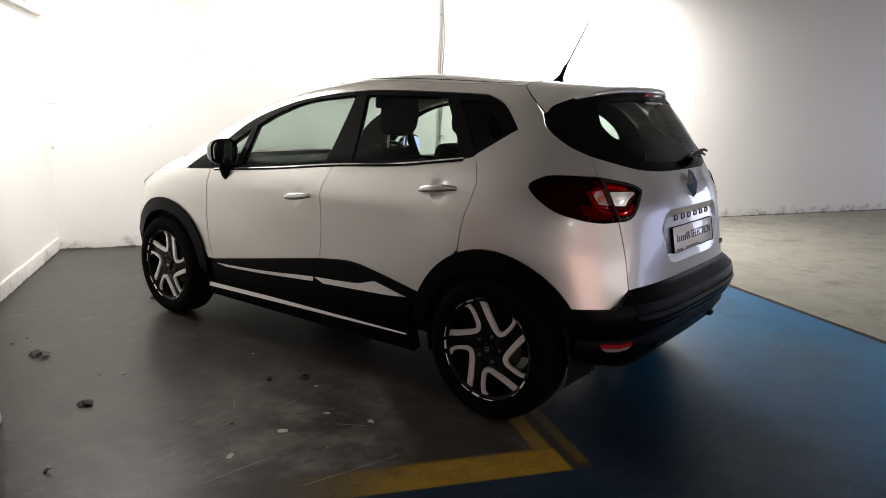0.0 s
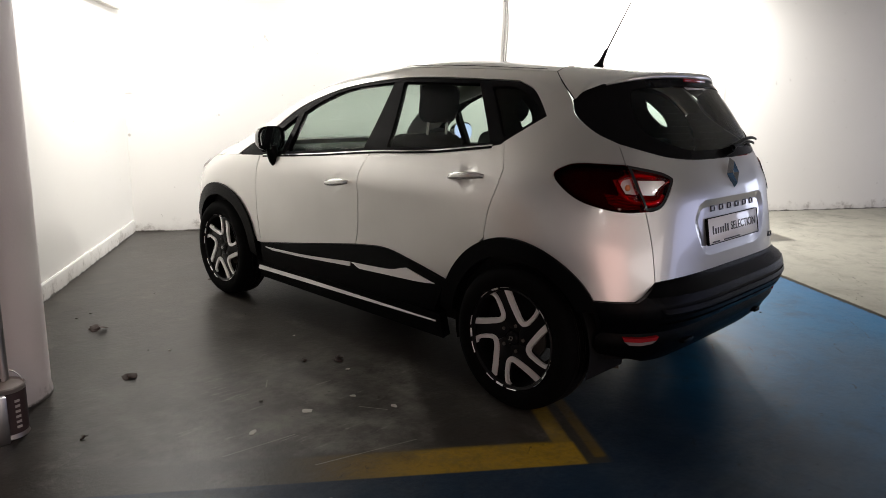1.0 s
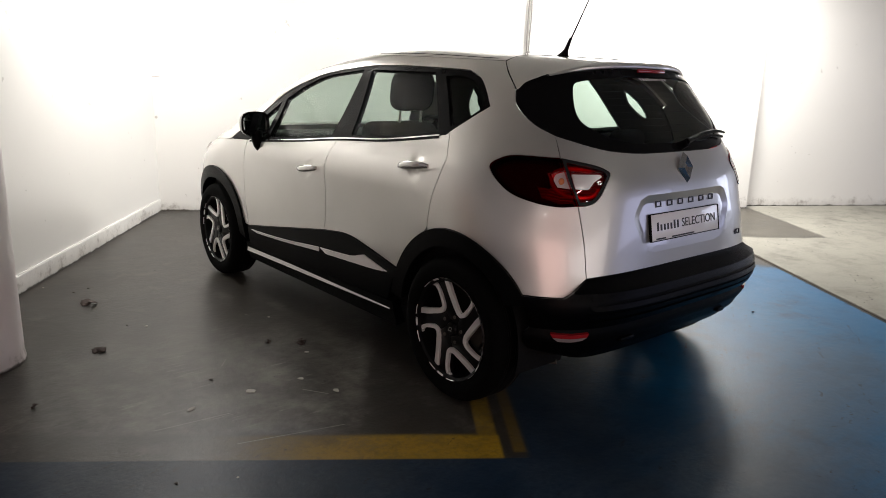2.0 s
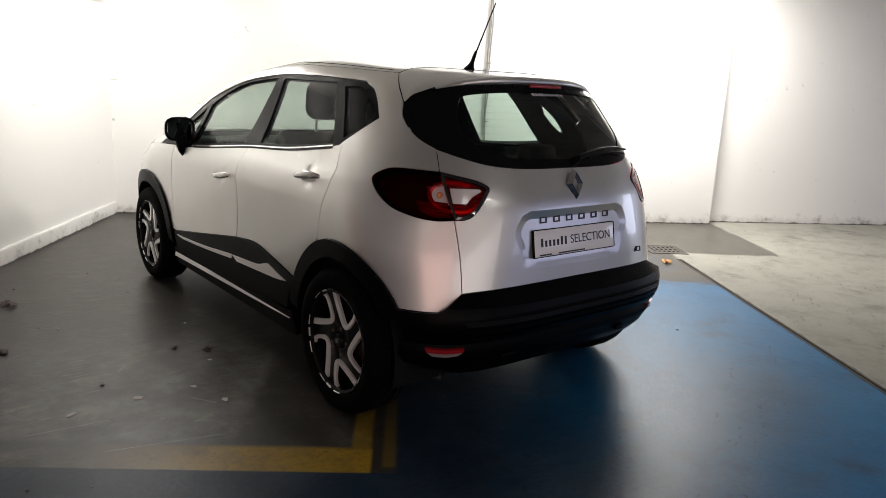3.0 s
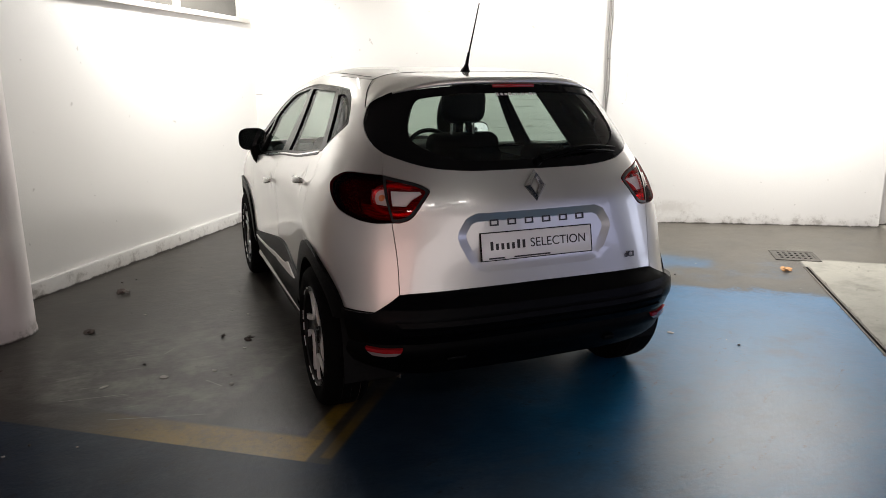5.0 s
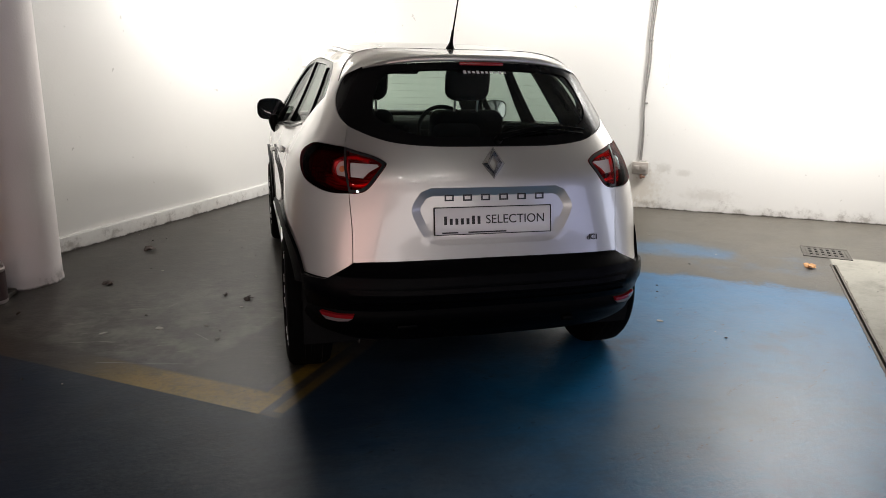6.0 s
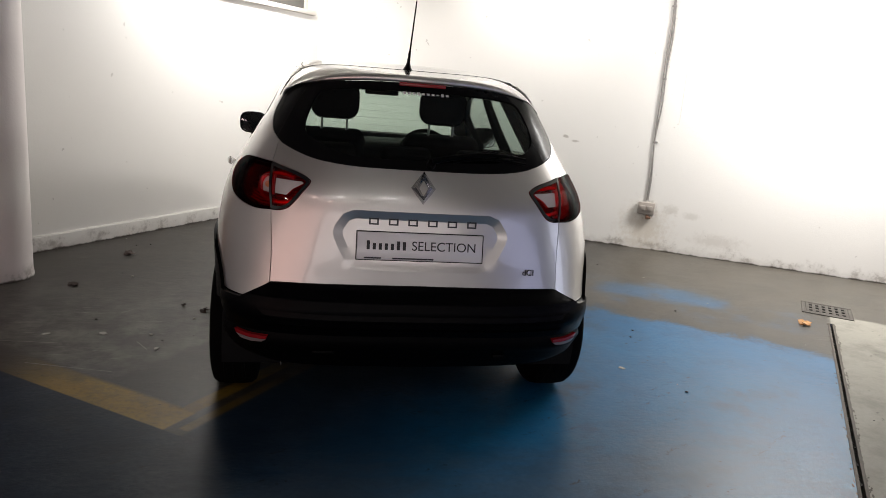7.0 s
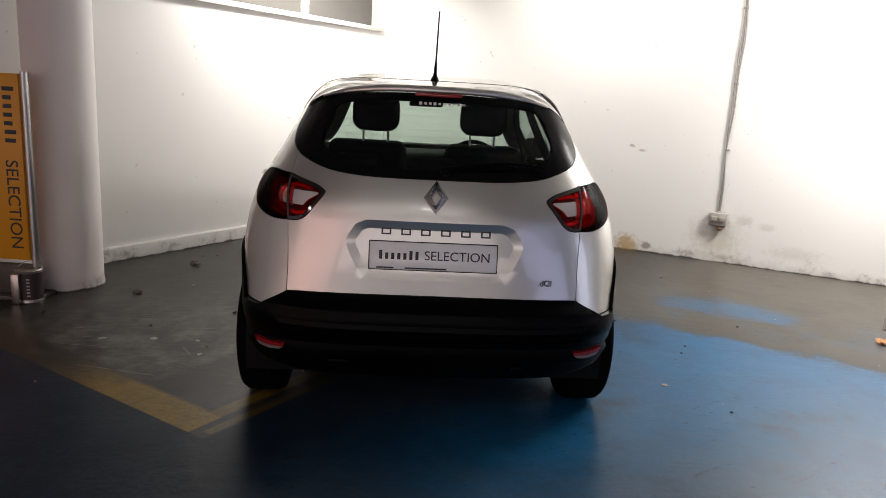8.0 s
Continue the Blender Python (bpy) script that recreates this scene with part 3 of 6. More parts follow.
tagged(part("crumbled_edge", bm, RUSTY, drain, "crumbled dirty concrete edge of the slot"), kind="stuff")

IRON = plain("cast_iron", (0.060, 0.053, 0.044), 0.65, 0.3, 0.5, 40.0, 0.35)
grate = thing("drain_grate", "square cast iron drain grate level with the floor", "drain", tuple(bay(2.13, 3.17, 0.0)), kind="structure")
bm = bmesh.new()
for dx, dy, sx, sy in ((0, 0.165, 0.36, 0.03), (0, -0.165, 0.36, 0.03), (0.165, 0, 0.03, 0.30), (-0.165, 0, 0.03, 0.30)):
    box(bm, (sx, sy, 0.03), turn_bay @ Matrix.Translation((dx, dy, -0.009)), 0.003)
part("rim", bm, IRON, grate)
for k in range(7):
    bm = bmesh.new()
    box(bm, (0.024, 0.30, 0.022), turn_bay @ Matrix.Translation((-0.138 + 0.046 * k, 0, -0.006)), 0.003)
    part("bar", bm, IRON, grate)
for dy in (-0.125, -0.045, 0.045, 0.125):
    bm = bmesh.new()
    box(bm, (0.30, 0.040, 0.021), turn_bay @ Matrix.Translation((0, dy, -0.0065)), 0.003)
    part("bar", bm, IRON, grate)
# black sheet on the floor stands in for the shaded depth below
bm = bmesh.new()
box(bm, (0.36, 0.36, 0.003), turn_bay @ Matrix.Translation((0, 0, 0.0012)))
part("sump", bm, plain("sump_shade", (0.002, 0.002, 0.002), 0.9, spec=0.05), grate, "black sheet under the bars in place of the shaded sump")

# pillar
bm = bmesh.new()
lathe(bm, [(0.228, -0.01), (0.226, 0.02), (0.221, 0.05), (0.221, CEILING + 0.02)], Matrix.Translation((-2.478, 1.674, 0)), 72)
structure("pillar", bm, PLASTER, "round white painted concrete pillar", "pillar", True)

# high window in the side wall
FRAME_PAINT = plain("window_paint", (0.62, 0.58, 0.53), 0.5, 0.0, 0.15, 40.0)
DARK_GLASS = plain("wired_glass", (0.10, 0.095, 0.085), 0.25, 0.0, 0.5, 220.0, 0.2)
window = thing("window_1", "long high window with wired dark glass and white frame", "window", kind="structure")
turn_side = Matrix.Rotation(math.atan2(SIDE_DIR.y, SIDE_DIR.x), 4, "Z")


def side_box(bm, s0, s1, z0, z1, o0, o1, bevel=0.0):
    c = side_pt((s0 + s1) / 2, (o0 + o1) / 2, (z0 + z1) / 2)
    box(bm, (abs(s1 - s0), abs(o1 - o0), z1 - z0), Matrix.Translation(c) @ turn_side, bevel)


bm = bmesh.new()
side_box(bm, WIN_B - 0.06, -0.11, WIN_LOW - 0.045, WIN_LOW + 0.004, -0.05, 0.15, 0.006)
part("window_sill", bm, FRAME_PAINT, window)
bm = bmesh.new()
side_box(bm, WIN_B, WIN_A - 0.045, WIN_HIGH - 0.045, WIN_HIGH, 0.03, 0.09, 0.004)
side_box(bm, WIN_A - 0.045, WIN_A, WIN_LOW + 0.004, WIN_HIGH, 0.03, 0.09, 0.004)
side_box(bm, WIN_B, WIN_B + 0.045, WIN_LOW + 0.004, WIN_HIGH - 0.045, 0.03, 0.09, 0.004)
part("window_frame", bm, FRAME_PAINT, window)
edges = [WIN_A - 0.045, -1.33, -2.55, -3.8, WIN_B + 0.045]
for k, (s1, s0) in enumerate(zip(edges, edges[1:])):
    bm = bmesh.new()
    side_box(bm, s0 + 0.05, s1 - (0.05 if k else 0.0), WIN_LOW + 0.006, WIN_HIGH - 0.047, 0.055, 0.065)
    part("pane", bm, DARK_GLASS, window, "", False)
    if k < 3:
        bm = bmesh.new()
        side_box(bm, s0 - 0.048, s0 + 0.048, WIN_LOW + 0.005, WIN_HIGH - 0.046, 0.03, 0.085, 0.004)
        part("mullion", bm, FRAME_PAINT, window)


def rear_pt(s, z, off=0.0):
    p = CORNER + REAR_DIR * s - back_out * off
    return Vector((p.x, p.y, z))


turn_rear = Matrix.Rotation(math.atan2(REAR_DIR.y, REAR_DIR.x), 4, "Z")
# cables, clip and socket box on the rear wall
CABLE = plain("grey_cable", (0.26, 0.245, 0.23), 0.5)
cables = thing("wall_cable", "two grey cables clipped loosely down the white wall", "cable")
for k, (sway, off) in enumerate(((0.0, 0.012), (0.016, 0.014))):
    bm = bmesh.new()
    pts = []
    for j in range(40):
        z = CEILING - 0.01 - j * (CEILING - 0.52) / 39
        wave = 0.012 * math.sin(3.1 * z + 1.5 * k) + 0.007 * math.sin(9 * z + k)
        pts.append(rear_pt(3.878 - 0.004 * (z - 0.55) + sway + wave * (0.4 + 0.6 * k), z, off))
    tube(bm, pts, 0.0075, 8)
    part("cable", bm, CABLE, cables)
for z in (1.72, 2.4, 1.1):
    bm = bmesh.new()
    box(bm, (0.045, 0.02, 0.016), Matrix.Translation(rear_pt(3.886 - 0.004 * (z - 0.55), z, 0.012)) @ turn_rear, 0.004)
    part("clip", bm, CABLE, cables)
SOCKET = plain("dirty_socket", (0.30, 0.27, 0.24), 0.6, 0.0, 0.3, 60.0, 0.35)
socket = thing("socket_box", "grimy surface-mounted socket box with a stub of pipe", "socket")
bm = bmesh.new()
box(bm, (0.165, 0.05, 0.125), Matrix.Translation(rear_pt(3.885, 0.430, 0.025)) @ turn_rear, 0.010)
part("case", bm, SOCKET, socket)
for dx in (-0.035, 0.035):
    bm = bmesh.new()
    box(bm, (0.05, 0.012, 0.05), Matrix.Translation(rear_pt(3.885 + dx, 0.435, 0.054)) @ turn_rear, 0.005)
    part("outlet", bm, SOCKET, socket)
bm = bmesh.new()
rod(bm, rear_pt(3.90, 0.375, 0.03), rear_pt(3.905, 0.32, 0.035), 0.014)
box(bm, (0.05, 0.03, 0.022), Matrix.Translation(rear_pt(3.915, 0.34, 0.035)) @ turn_rear, 0.006)
part("pipe_stub", bm, plain("corroded_brass", (0.22, 0.12, 0.08), 0.6, 0.4, 0.4, 50.0, 0.4), socket, "corroded brown pipe stub")

# made-up frames round the added fill lights
for k, (foot, faces, wide, high, watts, colour) in enumerate(FILL_LIGHTS):
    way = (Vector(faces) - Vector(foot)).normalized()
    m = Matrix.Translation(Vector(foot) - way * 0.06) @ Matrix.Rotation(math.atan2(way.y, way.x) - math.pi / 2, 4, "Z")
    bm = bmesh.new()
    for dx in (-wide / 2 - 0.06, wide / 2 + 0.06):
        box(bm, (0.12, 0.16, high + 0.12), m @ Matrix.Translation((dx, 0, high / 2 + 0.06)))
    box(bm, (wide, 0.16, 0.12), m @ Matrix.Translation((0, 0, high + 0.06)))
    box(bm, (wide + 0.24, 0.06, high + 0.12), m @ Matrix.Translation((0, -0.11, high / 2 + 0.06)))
    structure("doorway_%d" % (k + 1), bm, DIM_WALL, "plain frame round an added fill light, out of view", "doorway")

# ceiling battens
LAMP_BODY = plain("batten_white", (0.75, 0.75, 0.73), 0.4)
for lx, ly, lz, turn, length, watts, colour, wide, tilt in LAMPS:
    lamp = thing("ceiling_light", "white fluorescent light fitting under the concrete ceiling", "light", (lx, ly, lz), "ceiling battens")
    bm = bmesh.new()
    box(bm, (length + 0.06, wide + 0.04, 0.07), pose(0, 0, 0, tilt, 0, turn) @ Matrix.Translation((0, 0, 0.045)), 0.012)
    part("housing", bm, LAMP_BODY, lamp)
    for dx in (-0.35 * length, 0.35 * length):
        foot = pose(0, 0, 0, tilt, 0, turn) @ Vector((dx, 0, 0.07))
        bm = bmesh.new()
        rod(bm, foot, (foot.x, foot.y, CEILING - lz), 0.008, n=8)
        part("rod", bm, LAMP_BODY, lamp)


# ---- the car: its skin as plan outlines stacked by height ----
def table(rows):
    """A smooth monotone curve through (input, value) pairs."""
    xs, ys = [r[0] for r in rows], [r[1] for r in rows]
    gaps = [(ys[k + 1] - ys[k]) / (xs[k + 1] - xs[k]) for k in range(len(xs) - 1)]
    ms = [gaps[0]] + [0 if a * b <= 0 else 2 * a * b / (a + b) for a, b in zip(gaps, gaps[1:])] + [gaps[-1]]

    def value(x):
        if x <= xs[0]:
            return ys[0] + ms[0] * (x - xs[0])
        if x >= xs[-1]:
            return ys[-1] + ms[-1] * (x - xs[-1])
        k = 0
        while x > xs[k + 1]:
            k += 1
        h = xs[k + 1] - xs[k]
        t = (x - xs[k]) / h
        return (2 * t ** 3 - 3 * t * t + 1) * ys[k] + (t ** 3 - 2 * t * t + t) * h * ms[k] + (3 * t * t - 2 * t ** 3) * ys[k + 1] + (t ** 3 - t * t) * h * ms[k + 1]
    return value


half_width = table([(0.20, 0.79), (0.30, 0.815), (0.45, 0.835), (0.6, 0.838), (0.75, 0.83), (0.9, 0.826), (1.0, 0.815), (1.06, 0.797), (1.12, 0.762), (1.18, 0.725), (1.336, 0.642), (1.42, 0.600), (1.47, 0.562), (1.51, 0.50)])
tail_y = table([(0.25, -0.56), (0.4, -0.61), (0.5, -0.63), (0.65, -0.61), (0.8, -0.60), (0.95, -0.585), (1.055, -0.558), (1.12, -0.53), (1.2, -0.49), (1.336, -0.41), (1.45, -0.33), (1.5, -0.29)])
nose_y = table([(0.25, 3.35), (0.4, 3.45), (0.55, 3.47), (0.7, 3.45), (0.85, 3.36), (0.95, 3.15), (1.0, 2.98), (1.04, 2.82), (1.08, 2.68), (1.2, 2.42), (1.31, 2.16), (1.40, 1.88), (1.447, 1.62), (1.49, 1.30), (1.53, 0.9)])
tail_power = table([(0.5, 4.2), (0.7, 3.6), (1.06, 3.0), (1.3, 3.2), (1.5, 3.2)])
nose_deep = table([(0.5, 0.9), (0.85, 0.9), (1.0, 0.75), (1.1, 0.58), (1.5, 0.5)])
nose_power = table([(0.5, 2.6), (0.9, 2.6), (1.1, 3.2), (1.5, 3.2)])
rise = table([(-0.3, 0.0), (0.0, 0.02), (0.6, 0.07), (1.2, 0.10), (2.0, 0.10), (2.6, 0.0)])
TAIL_DEEP, WAIST, RIGHT = 0.75, 1.02, 1.03
AXLE_Y, WHEEL_R, TRACK = 2.606, 0.33, 0.76


def lifted(y, h):
    return h if h < WAIST else h + (h - WAIST) * min(0.1, max(0.0, rise(y)))


def lowered(y, z):
    g = min(0.1, max(0.0, rise(y)))
    return z if z < WAIST else (z + WAIST * g) / (1 + g)


def hump(v, mid, wide):
    return math.exp(-((v - mid) / wide) ** 2)


def relief(y, h):
    """Swellings over the wheels and the hollow low in the doors."""
    out = 0.022 * hump(h, 0.80, 0.15) * (hump(y, -0.02, 0.36) + hump(y, AXLE_Y, 0.42))
    out -= 0.016 * hump(h, 0.62, 0.15) * hump(y, 1.20, 0.80)
    out += 0.010 * hump(h, 0.94, 0.06) * hump(y, 0.9, 1.2)
    out -= 0.010 * hump(h, 1.07, 0.03) * hump(y, 0.5, 0.8)
    out += 0.014 * hump(h, 0.76, 0.17) * hump(y, -0.24, 0.20)
    # crease from the tip of the tail lamp forward to the handle
    below = 1.064 - 0.045 * (y + 0.14) - h
    out += 0.007 * hump(y, 0.10, 0.30) * (math.exp(-below / 0.06) if below > 0 else math.exp(below / 0.018))
    return out


def skin(s, h, push=0.0):
    """The point of the skin at s (metres round the car from the tail's middle: left side positive) and height h."""
    u, sign = abs(s), (-1 if s >= 0 else 1)
    if u > 4.9:
        u, sign = 9.8 - u, -sign
    p = skin_left(u, h)
    if push:
        e = 0.004
        du = skin_left(min(u + e, 4.9), h) - skin_left(max(u - e, 0.0), h)
        dh = skin_left(u, h + e) - skin_left(u, h - e)
        p = p + du.cross(dh).normalized() * -push
    return Vector((p.x * -sign * (1.0 if sign < 0 else RIGHT), p.y, p.z))


def skin_left(u, h):
    a, r, n, f = half_width(h), tail_y(h), tail_power(h), nose_y(h)
    deep, nf = nose_deep(h), nose_power(h)
    if u <= 1.3:
        t = u / 1.3 * math.pi / 2
        c, d = math.cos(t), math.sin(t)
        k = (max(c, 0) ** n + d ** n) ** (-1 / n)
        x, y = a * d * k, r + TAIL_DEEP * (1 - c * k)
    elif u <= 3.6:
        x, y = a, r + TAIL_DEEP + (f - deep - r - TAIL_DEEP) * (u - 1.3) / 2.3
    else:
        t = (u - 3.6) / 1.3 * math.pi / 2
        c, d = math.cos(t), math.sin(t)
        k = (max(c, 0) ** nf + d ** nf) ** (-1 / nf)
        x, y = a * c * k, f - deep * (1 - d * k)
    x = x + relief(y, h) * min(1, x / 0.7) ** 3
    return Vector((-x, y, lifted(y, h)))


def at_y(y, z):
    """s, h of the left flank at y and z."""
    h = lowered(y, z)
    r, f, deep = tail_y(h), nose_y(h), nose_deep(h)
    if y < r + TAIL_DEEP:
        n, c = tail_power(h), min(1, (r + TAIL_DEEP - y) / TAIL_DEEP)
        return 1.3 * math.atan2((1 - c ** n) ** (1 / n), c) / (math.pi / 2), h
    if y <= f - deep:
        return 1.3 + 2.3 * (y - r - TAIL_DEEP) / (f - deep - r - TAIL_DEEP), h
    n, d = nose_power(h), min(1, (y - f + deep) / deep)
    return 3.6 + 1.3 * math.atan2(d, (1 - d ** n) ** (1 / n)) / (math.pi / 2), h


def at_x(x, z):
    """s, h of the tail at x (left is negative x) and z."""
    a, n = half_width(z), tail_power(z)
    t = min(1, abs(x) / a)
    return math.copysign(1.3 * math.atan2(t, (1 - t ** n) ** (1 / n)) / (math.pi / 2), -x), z


def at_xy(x, y, z):
    """s, h of a point near the rear corner."""
    h = lowered(y, z)
    return math.copysign(1.3 * math.atan2(abs(x) / half_width(h), max(0.0, (tail_y(h) + TAIL_DEEP - y) / TAIL_DEEP)) / (math.pi / 2), -x), h


from mathutils.geometry import delaunay_2d_cdt


def inside(x, y, poly):
    hit, n = False, len(poly)
    for k in range(n):
        (x0, y0), (x1, y1) = poly[k], poly[k - 1]
        if (y0 > y) != (y1 > y) and x < (x1 - x0) * (y - y0) / (y1 - y0) + x0:
            hit = not hit
    return hit


def shrunk(poly, gap):
    """The outline drawn in by gap, whichever way it runs."""
    n = len(poly)
    area = sum(poly[k - 1][0] * poly[k][1] - poly[k][0] * poly[k - 1][1] for k in range(n))
    side = 1 if area > 0 else -1
    out = []
    for k in range(n):
        a, b, c = Vector(poly[k - 1]), Vector(poly[k]), Vector(poly[(k + 1) % n])
        d0, d1 = (b - a), (c - b)
        if d0.length < 1e-6 or d1.length < 1e-6:
            out.append(tuple(b))
            continue
        d0.normalize(), d1.normalize()
        nrm = Vector((-(d0.y + d1.y), d0.x + d1.x)) * side
        if nrm.length < 0.2:
            nrm = Vector((-d0.y, d0.x)) * side
        nrm.normalize()
        out.append(tuple(b + nrm * gap / max(0.5, nrm.dot(Vector((-d0.y, d0.x)) * side))))
    return out


def tidy(poly, least=0.004):
    out = []
    for p in poly:
        if not out or math.dist(p, out[-1]) > least:
            out.append(tuple(p))
    if math.dist(out[0], out[-1]) < least:
        out.pop()
    return out


def divided(poly, longest):
    out = []
    for k in range(len(poly)):
        a, b = poly[k], poly[(k + 1) % len(poly)]
        n = max(1, math.ceil(math.dist(a, b) / longest))
        out += [(a[0] + (b[0] - a[0]) * j / n, a[1] + (b[1] - a[1]) * j / n) for j in range(n)]
    return out


def panel(name, outline, mat, parent, side=1, holes=(), lines=(), push=0.0, deep=0.014, step=0.035, gap=0.0016, label="", lay=None, sharp=50.0):
    """A sheet of the skin within an outline in (s, h), cut by holes, with folded-in edges. side -1: its twin on the right.
    lines: further outlines that get edges; lay: a function of (s, h) that adds to push."""
    outer = divided(tidy(shrunk(tidy(outline), gap)), step * 1.3)
    rings = [outer] + [divided(tidy(shrunk(tidy(h), -gap)), step * 1.3) for h in holes]
    loose = [divided(tidy(h), step * 0.7) for h in lines]
    pts, edges = [], []
    for ring in rings + loose:
        base = len(pts)
        pts += [Vector(p) for p in ring]
        edges += [(base + k, base + (k + 1) % len(ring)) for k in range(len(ring))]
    (x0, x1), (y0, y1) = ((min(p[k] for p in outer), max(p[k] for p in outer)) for k in (0, 1))
    border = np.array([p for ring in rings + loose for p in ring])
    ny, nx = max(2, round((y1 - y0) / step)), max(2, round((x1 - x0) / step))
    for j in range(ny + 1):
        for i in range(nx + 1):
            x, y = x0 + (x1 - x0) * i / nx, y0 + (y1 - y0) * j / ny
            if inside(x, y, outer) and not any(inside(x, y, h) for h in rings[1:]) and np.min(np.hypot(*(border - (x, y)).T)) > step * 0.45:
                pts.append(Vector((x, y)))
    verts, _, faces, *_ = delaunay_2d_cdt(pts, edges, [], 0, 1e-6)
    kept = []
    for f in faces:
        cx, cy = sum(verts[k][0] for k in f) / 3, sum(verts[k][1] for k in f) / 3
        if inside(cx, cy, outer) and not any(inside(cx, cy, h) for h in rings[1:]):
            kept.append(f)

    def spot(x, y, more=0.0):
        v = skin(x, y, push + (lay(x, y) if lay else 0.0) + more)
        return Vector((v.x * (1.0 if side > 0 else -RIGHT), v.y, v.z))

    bm = bmesh.new()
    top = {}
    for f in kept:
        for k in f:
            if k not in top:
                top[k] = bm.verts.new(spot(*verts[k]))
        a, b, c = f
        try:
            bm.faces.new([top[k] for k in ((a, c, b) if side > 0 else (a, b, c))])
        except ValueError:
            pass
    # folded-in rim: a small round, then straight in
    rims = [e for e in bm.edges if len(e.link_faces) == 1]
    back = {v: k for k, v in top.items()}
    under = {}
    for e in rims:
        for v in e.verts:
            if v not in under:
                under[v] = (bm.verts.new(v.co), bm.verts.new(spot(*verts[back[v]], -deep)))
    for e in rims:
        f = e.link_faces[0]
        loop = next(l for l in f.loops if l.edge == e)
        a, b = loop.vert, loop.link_loop_next.vert
        bm.faces.new((under[b][0], under[a][0], under[a][1], under[b][1]))
    return part(name, bm, mat, parent, label, True, sharp)


def flank(*rows, n=5):
    return [at_y(y, z) for y, z in spline(rows, n)[:-1]]


def arc(cy, r, a0, a1, n=18):
    return [at_y(cy + r * math.cos(radians(a0 + (a1 - a0) * k / n)), WHEEL_R + r * math.sin(radians(a0 + (a1 - a0) * k / n))) for k in range(n)]


car = thing("car", "silver compact crossover car with black cladding, parked", "car")
ARCH = 0.455

# shared lines, all on the left flank: (y, z)
DOOR_FRONT = [(2.104, 1.005), (2.133, 0.90), (2.143, 0.70), (2.124, 0.548), (2.098, 0.444)]
DOOR_MID = [(1.134, 0.582), (1.121, 0.645), (1.109, 0.80), (1.107, 0.90), (1.094, 0.99), (1.045, 1.094)]
DOOR_REAR = [(0.180, 0.763), (0.160, 0.88), (0.125, 1.00), (0.125, 1.08), (0.178, 1.189)]
BELT_FRONT = [(1.045, 1.094), (1.485, 1.052), (1.91, 1.019), (2.104, 1.005)]
BELT_REAR = [(0.178, 1.189), (0.234, 1.168), (0.62, 1.122), (1.045, 1.094)]
LOW_FRONT = [(2.098, 0.444), (1.70, 0.50), (1.134, 0.582)]
LOW_REAR = [(0.414, 0.519), (0.68, 0.572), (0.89, 0.601), (1.134, 0.582)]
DLO_TOP = [(2.36, 0.995), (2.08, 1.158), (1.86, 1.307), (1.58, 1.400), (1.33, 1.447), (0.99, 1.477), (0.70, 1.477), (0.376, 1.466), (0.21, 1.458)]
DLO_TAIL = [(0.21, 1.458), (0.125, 1.425), (0.070, 1.380), (0.004, 1.306)]
ROOF_H = 1.490

front_door = flank(*DOOR_FRONT) + flank(*LOW_FRONT) + flank(*DOOR_MID) + flank(*BELT_FRONT)
rear_door = flank(*reversed(DOOR_MID)) + flank(*reversed(LOW_REAR)) + arc(0, ARCH, 24.5, 66.5, 10) + flank(*DOOR_REAR) + flank(*BELT_REAR)
dlo = flank(*DLO_TOP) + flank(*DLO_TAIL) + [at_y(0.004, 1.306)] + flank((0.004, 1.306), (0.178, 1.189), n=4) + flank(*BELT_REAR) + flank(*BELT_FRONT) + flank((2.104, 1.005), (2.36, 0.995), n=3)
front_glass = flank((1.815, 1.048), (1.80, 1.279), n=24) + flank((1.80, 1.279), (1.64, 1.355), (1.42, 1.418), (1.065, 1.457), n=12) + flank((1.065, 1.457), (1.125, 1.107), n=24) + flank((1.125, 1.107), (1.485, 1.072), (1.815, 1.048), n=24)
quarter_light = flank((1.872, 1.043), (1.855, 1.255), n=24) + flank((1.855, 1.255), (2.06, 1.115), n=24) + flank((2.06, 1.115), (2.10, 1.03), (1.872, 1.043), n=20)
rear_glass = flank((0.985, 1.456), (0.94, 1.122), n=24) + flank((0.94, 1.122), (0.62, 1.142), (0.262, 1.182), n=24) + flank((0.262, 1.182), (0.45, 1.448), n=24) + flank((0.45, 1.448), (0.985, 1.456), n=24)
fixed_glass = spline([at_y(*p) for p in ((0.36, 1.43), (0.24, 1.432), (0.13, 1.395), (0.045, 1.31), (0.17, 1.222), (0.215, 1.235), (0.36, 1.43))], 5)[:-1]
LAMP = [(-0.600, -0.482, 0.936), (-0.664, -0.432, 0.933), (-0.727, -0.352, 0.949), (-0.768, -0.250, 0.985), (-0.775, -0.140, 1.066), (-0.735, -0.170, 1.106), (-0.700, -0.236, 1.121), (-0.607, -0.378, 1.118)]
lamp_outer = spline([at_xy(*p) for p in LAMP], 5)
lamp_inner = spline([at_xy(*p) for p in ((-0.607, -0.378, 1.118), (-0.505, -0.471, 1.092), (-0.460, -0.503, 1.070), (-0.452, -0.510, 1.055), (-0.476, -0.515, 1.020), (-0.525, -0.515, 0.958), (-0.565, -0.500, 0.938), (-0.600, -0.482, 0.936))], 5)
SEAM_LOW = [at_xy(-0.598, -0.546, 0.650), at_xy(-0.595, -0.520, 0.795), at_xy(-0.600, -0.482, 0.936)]
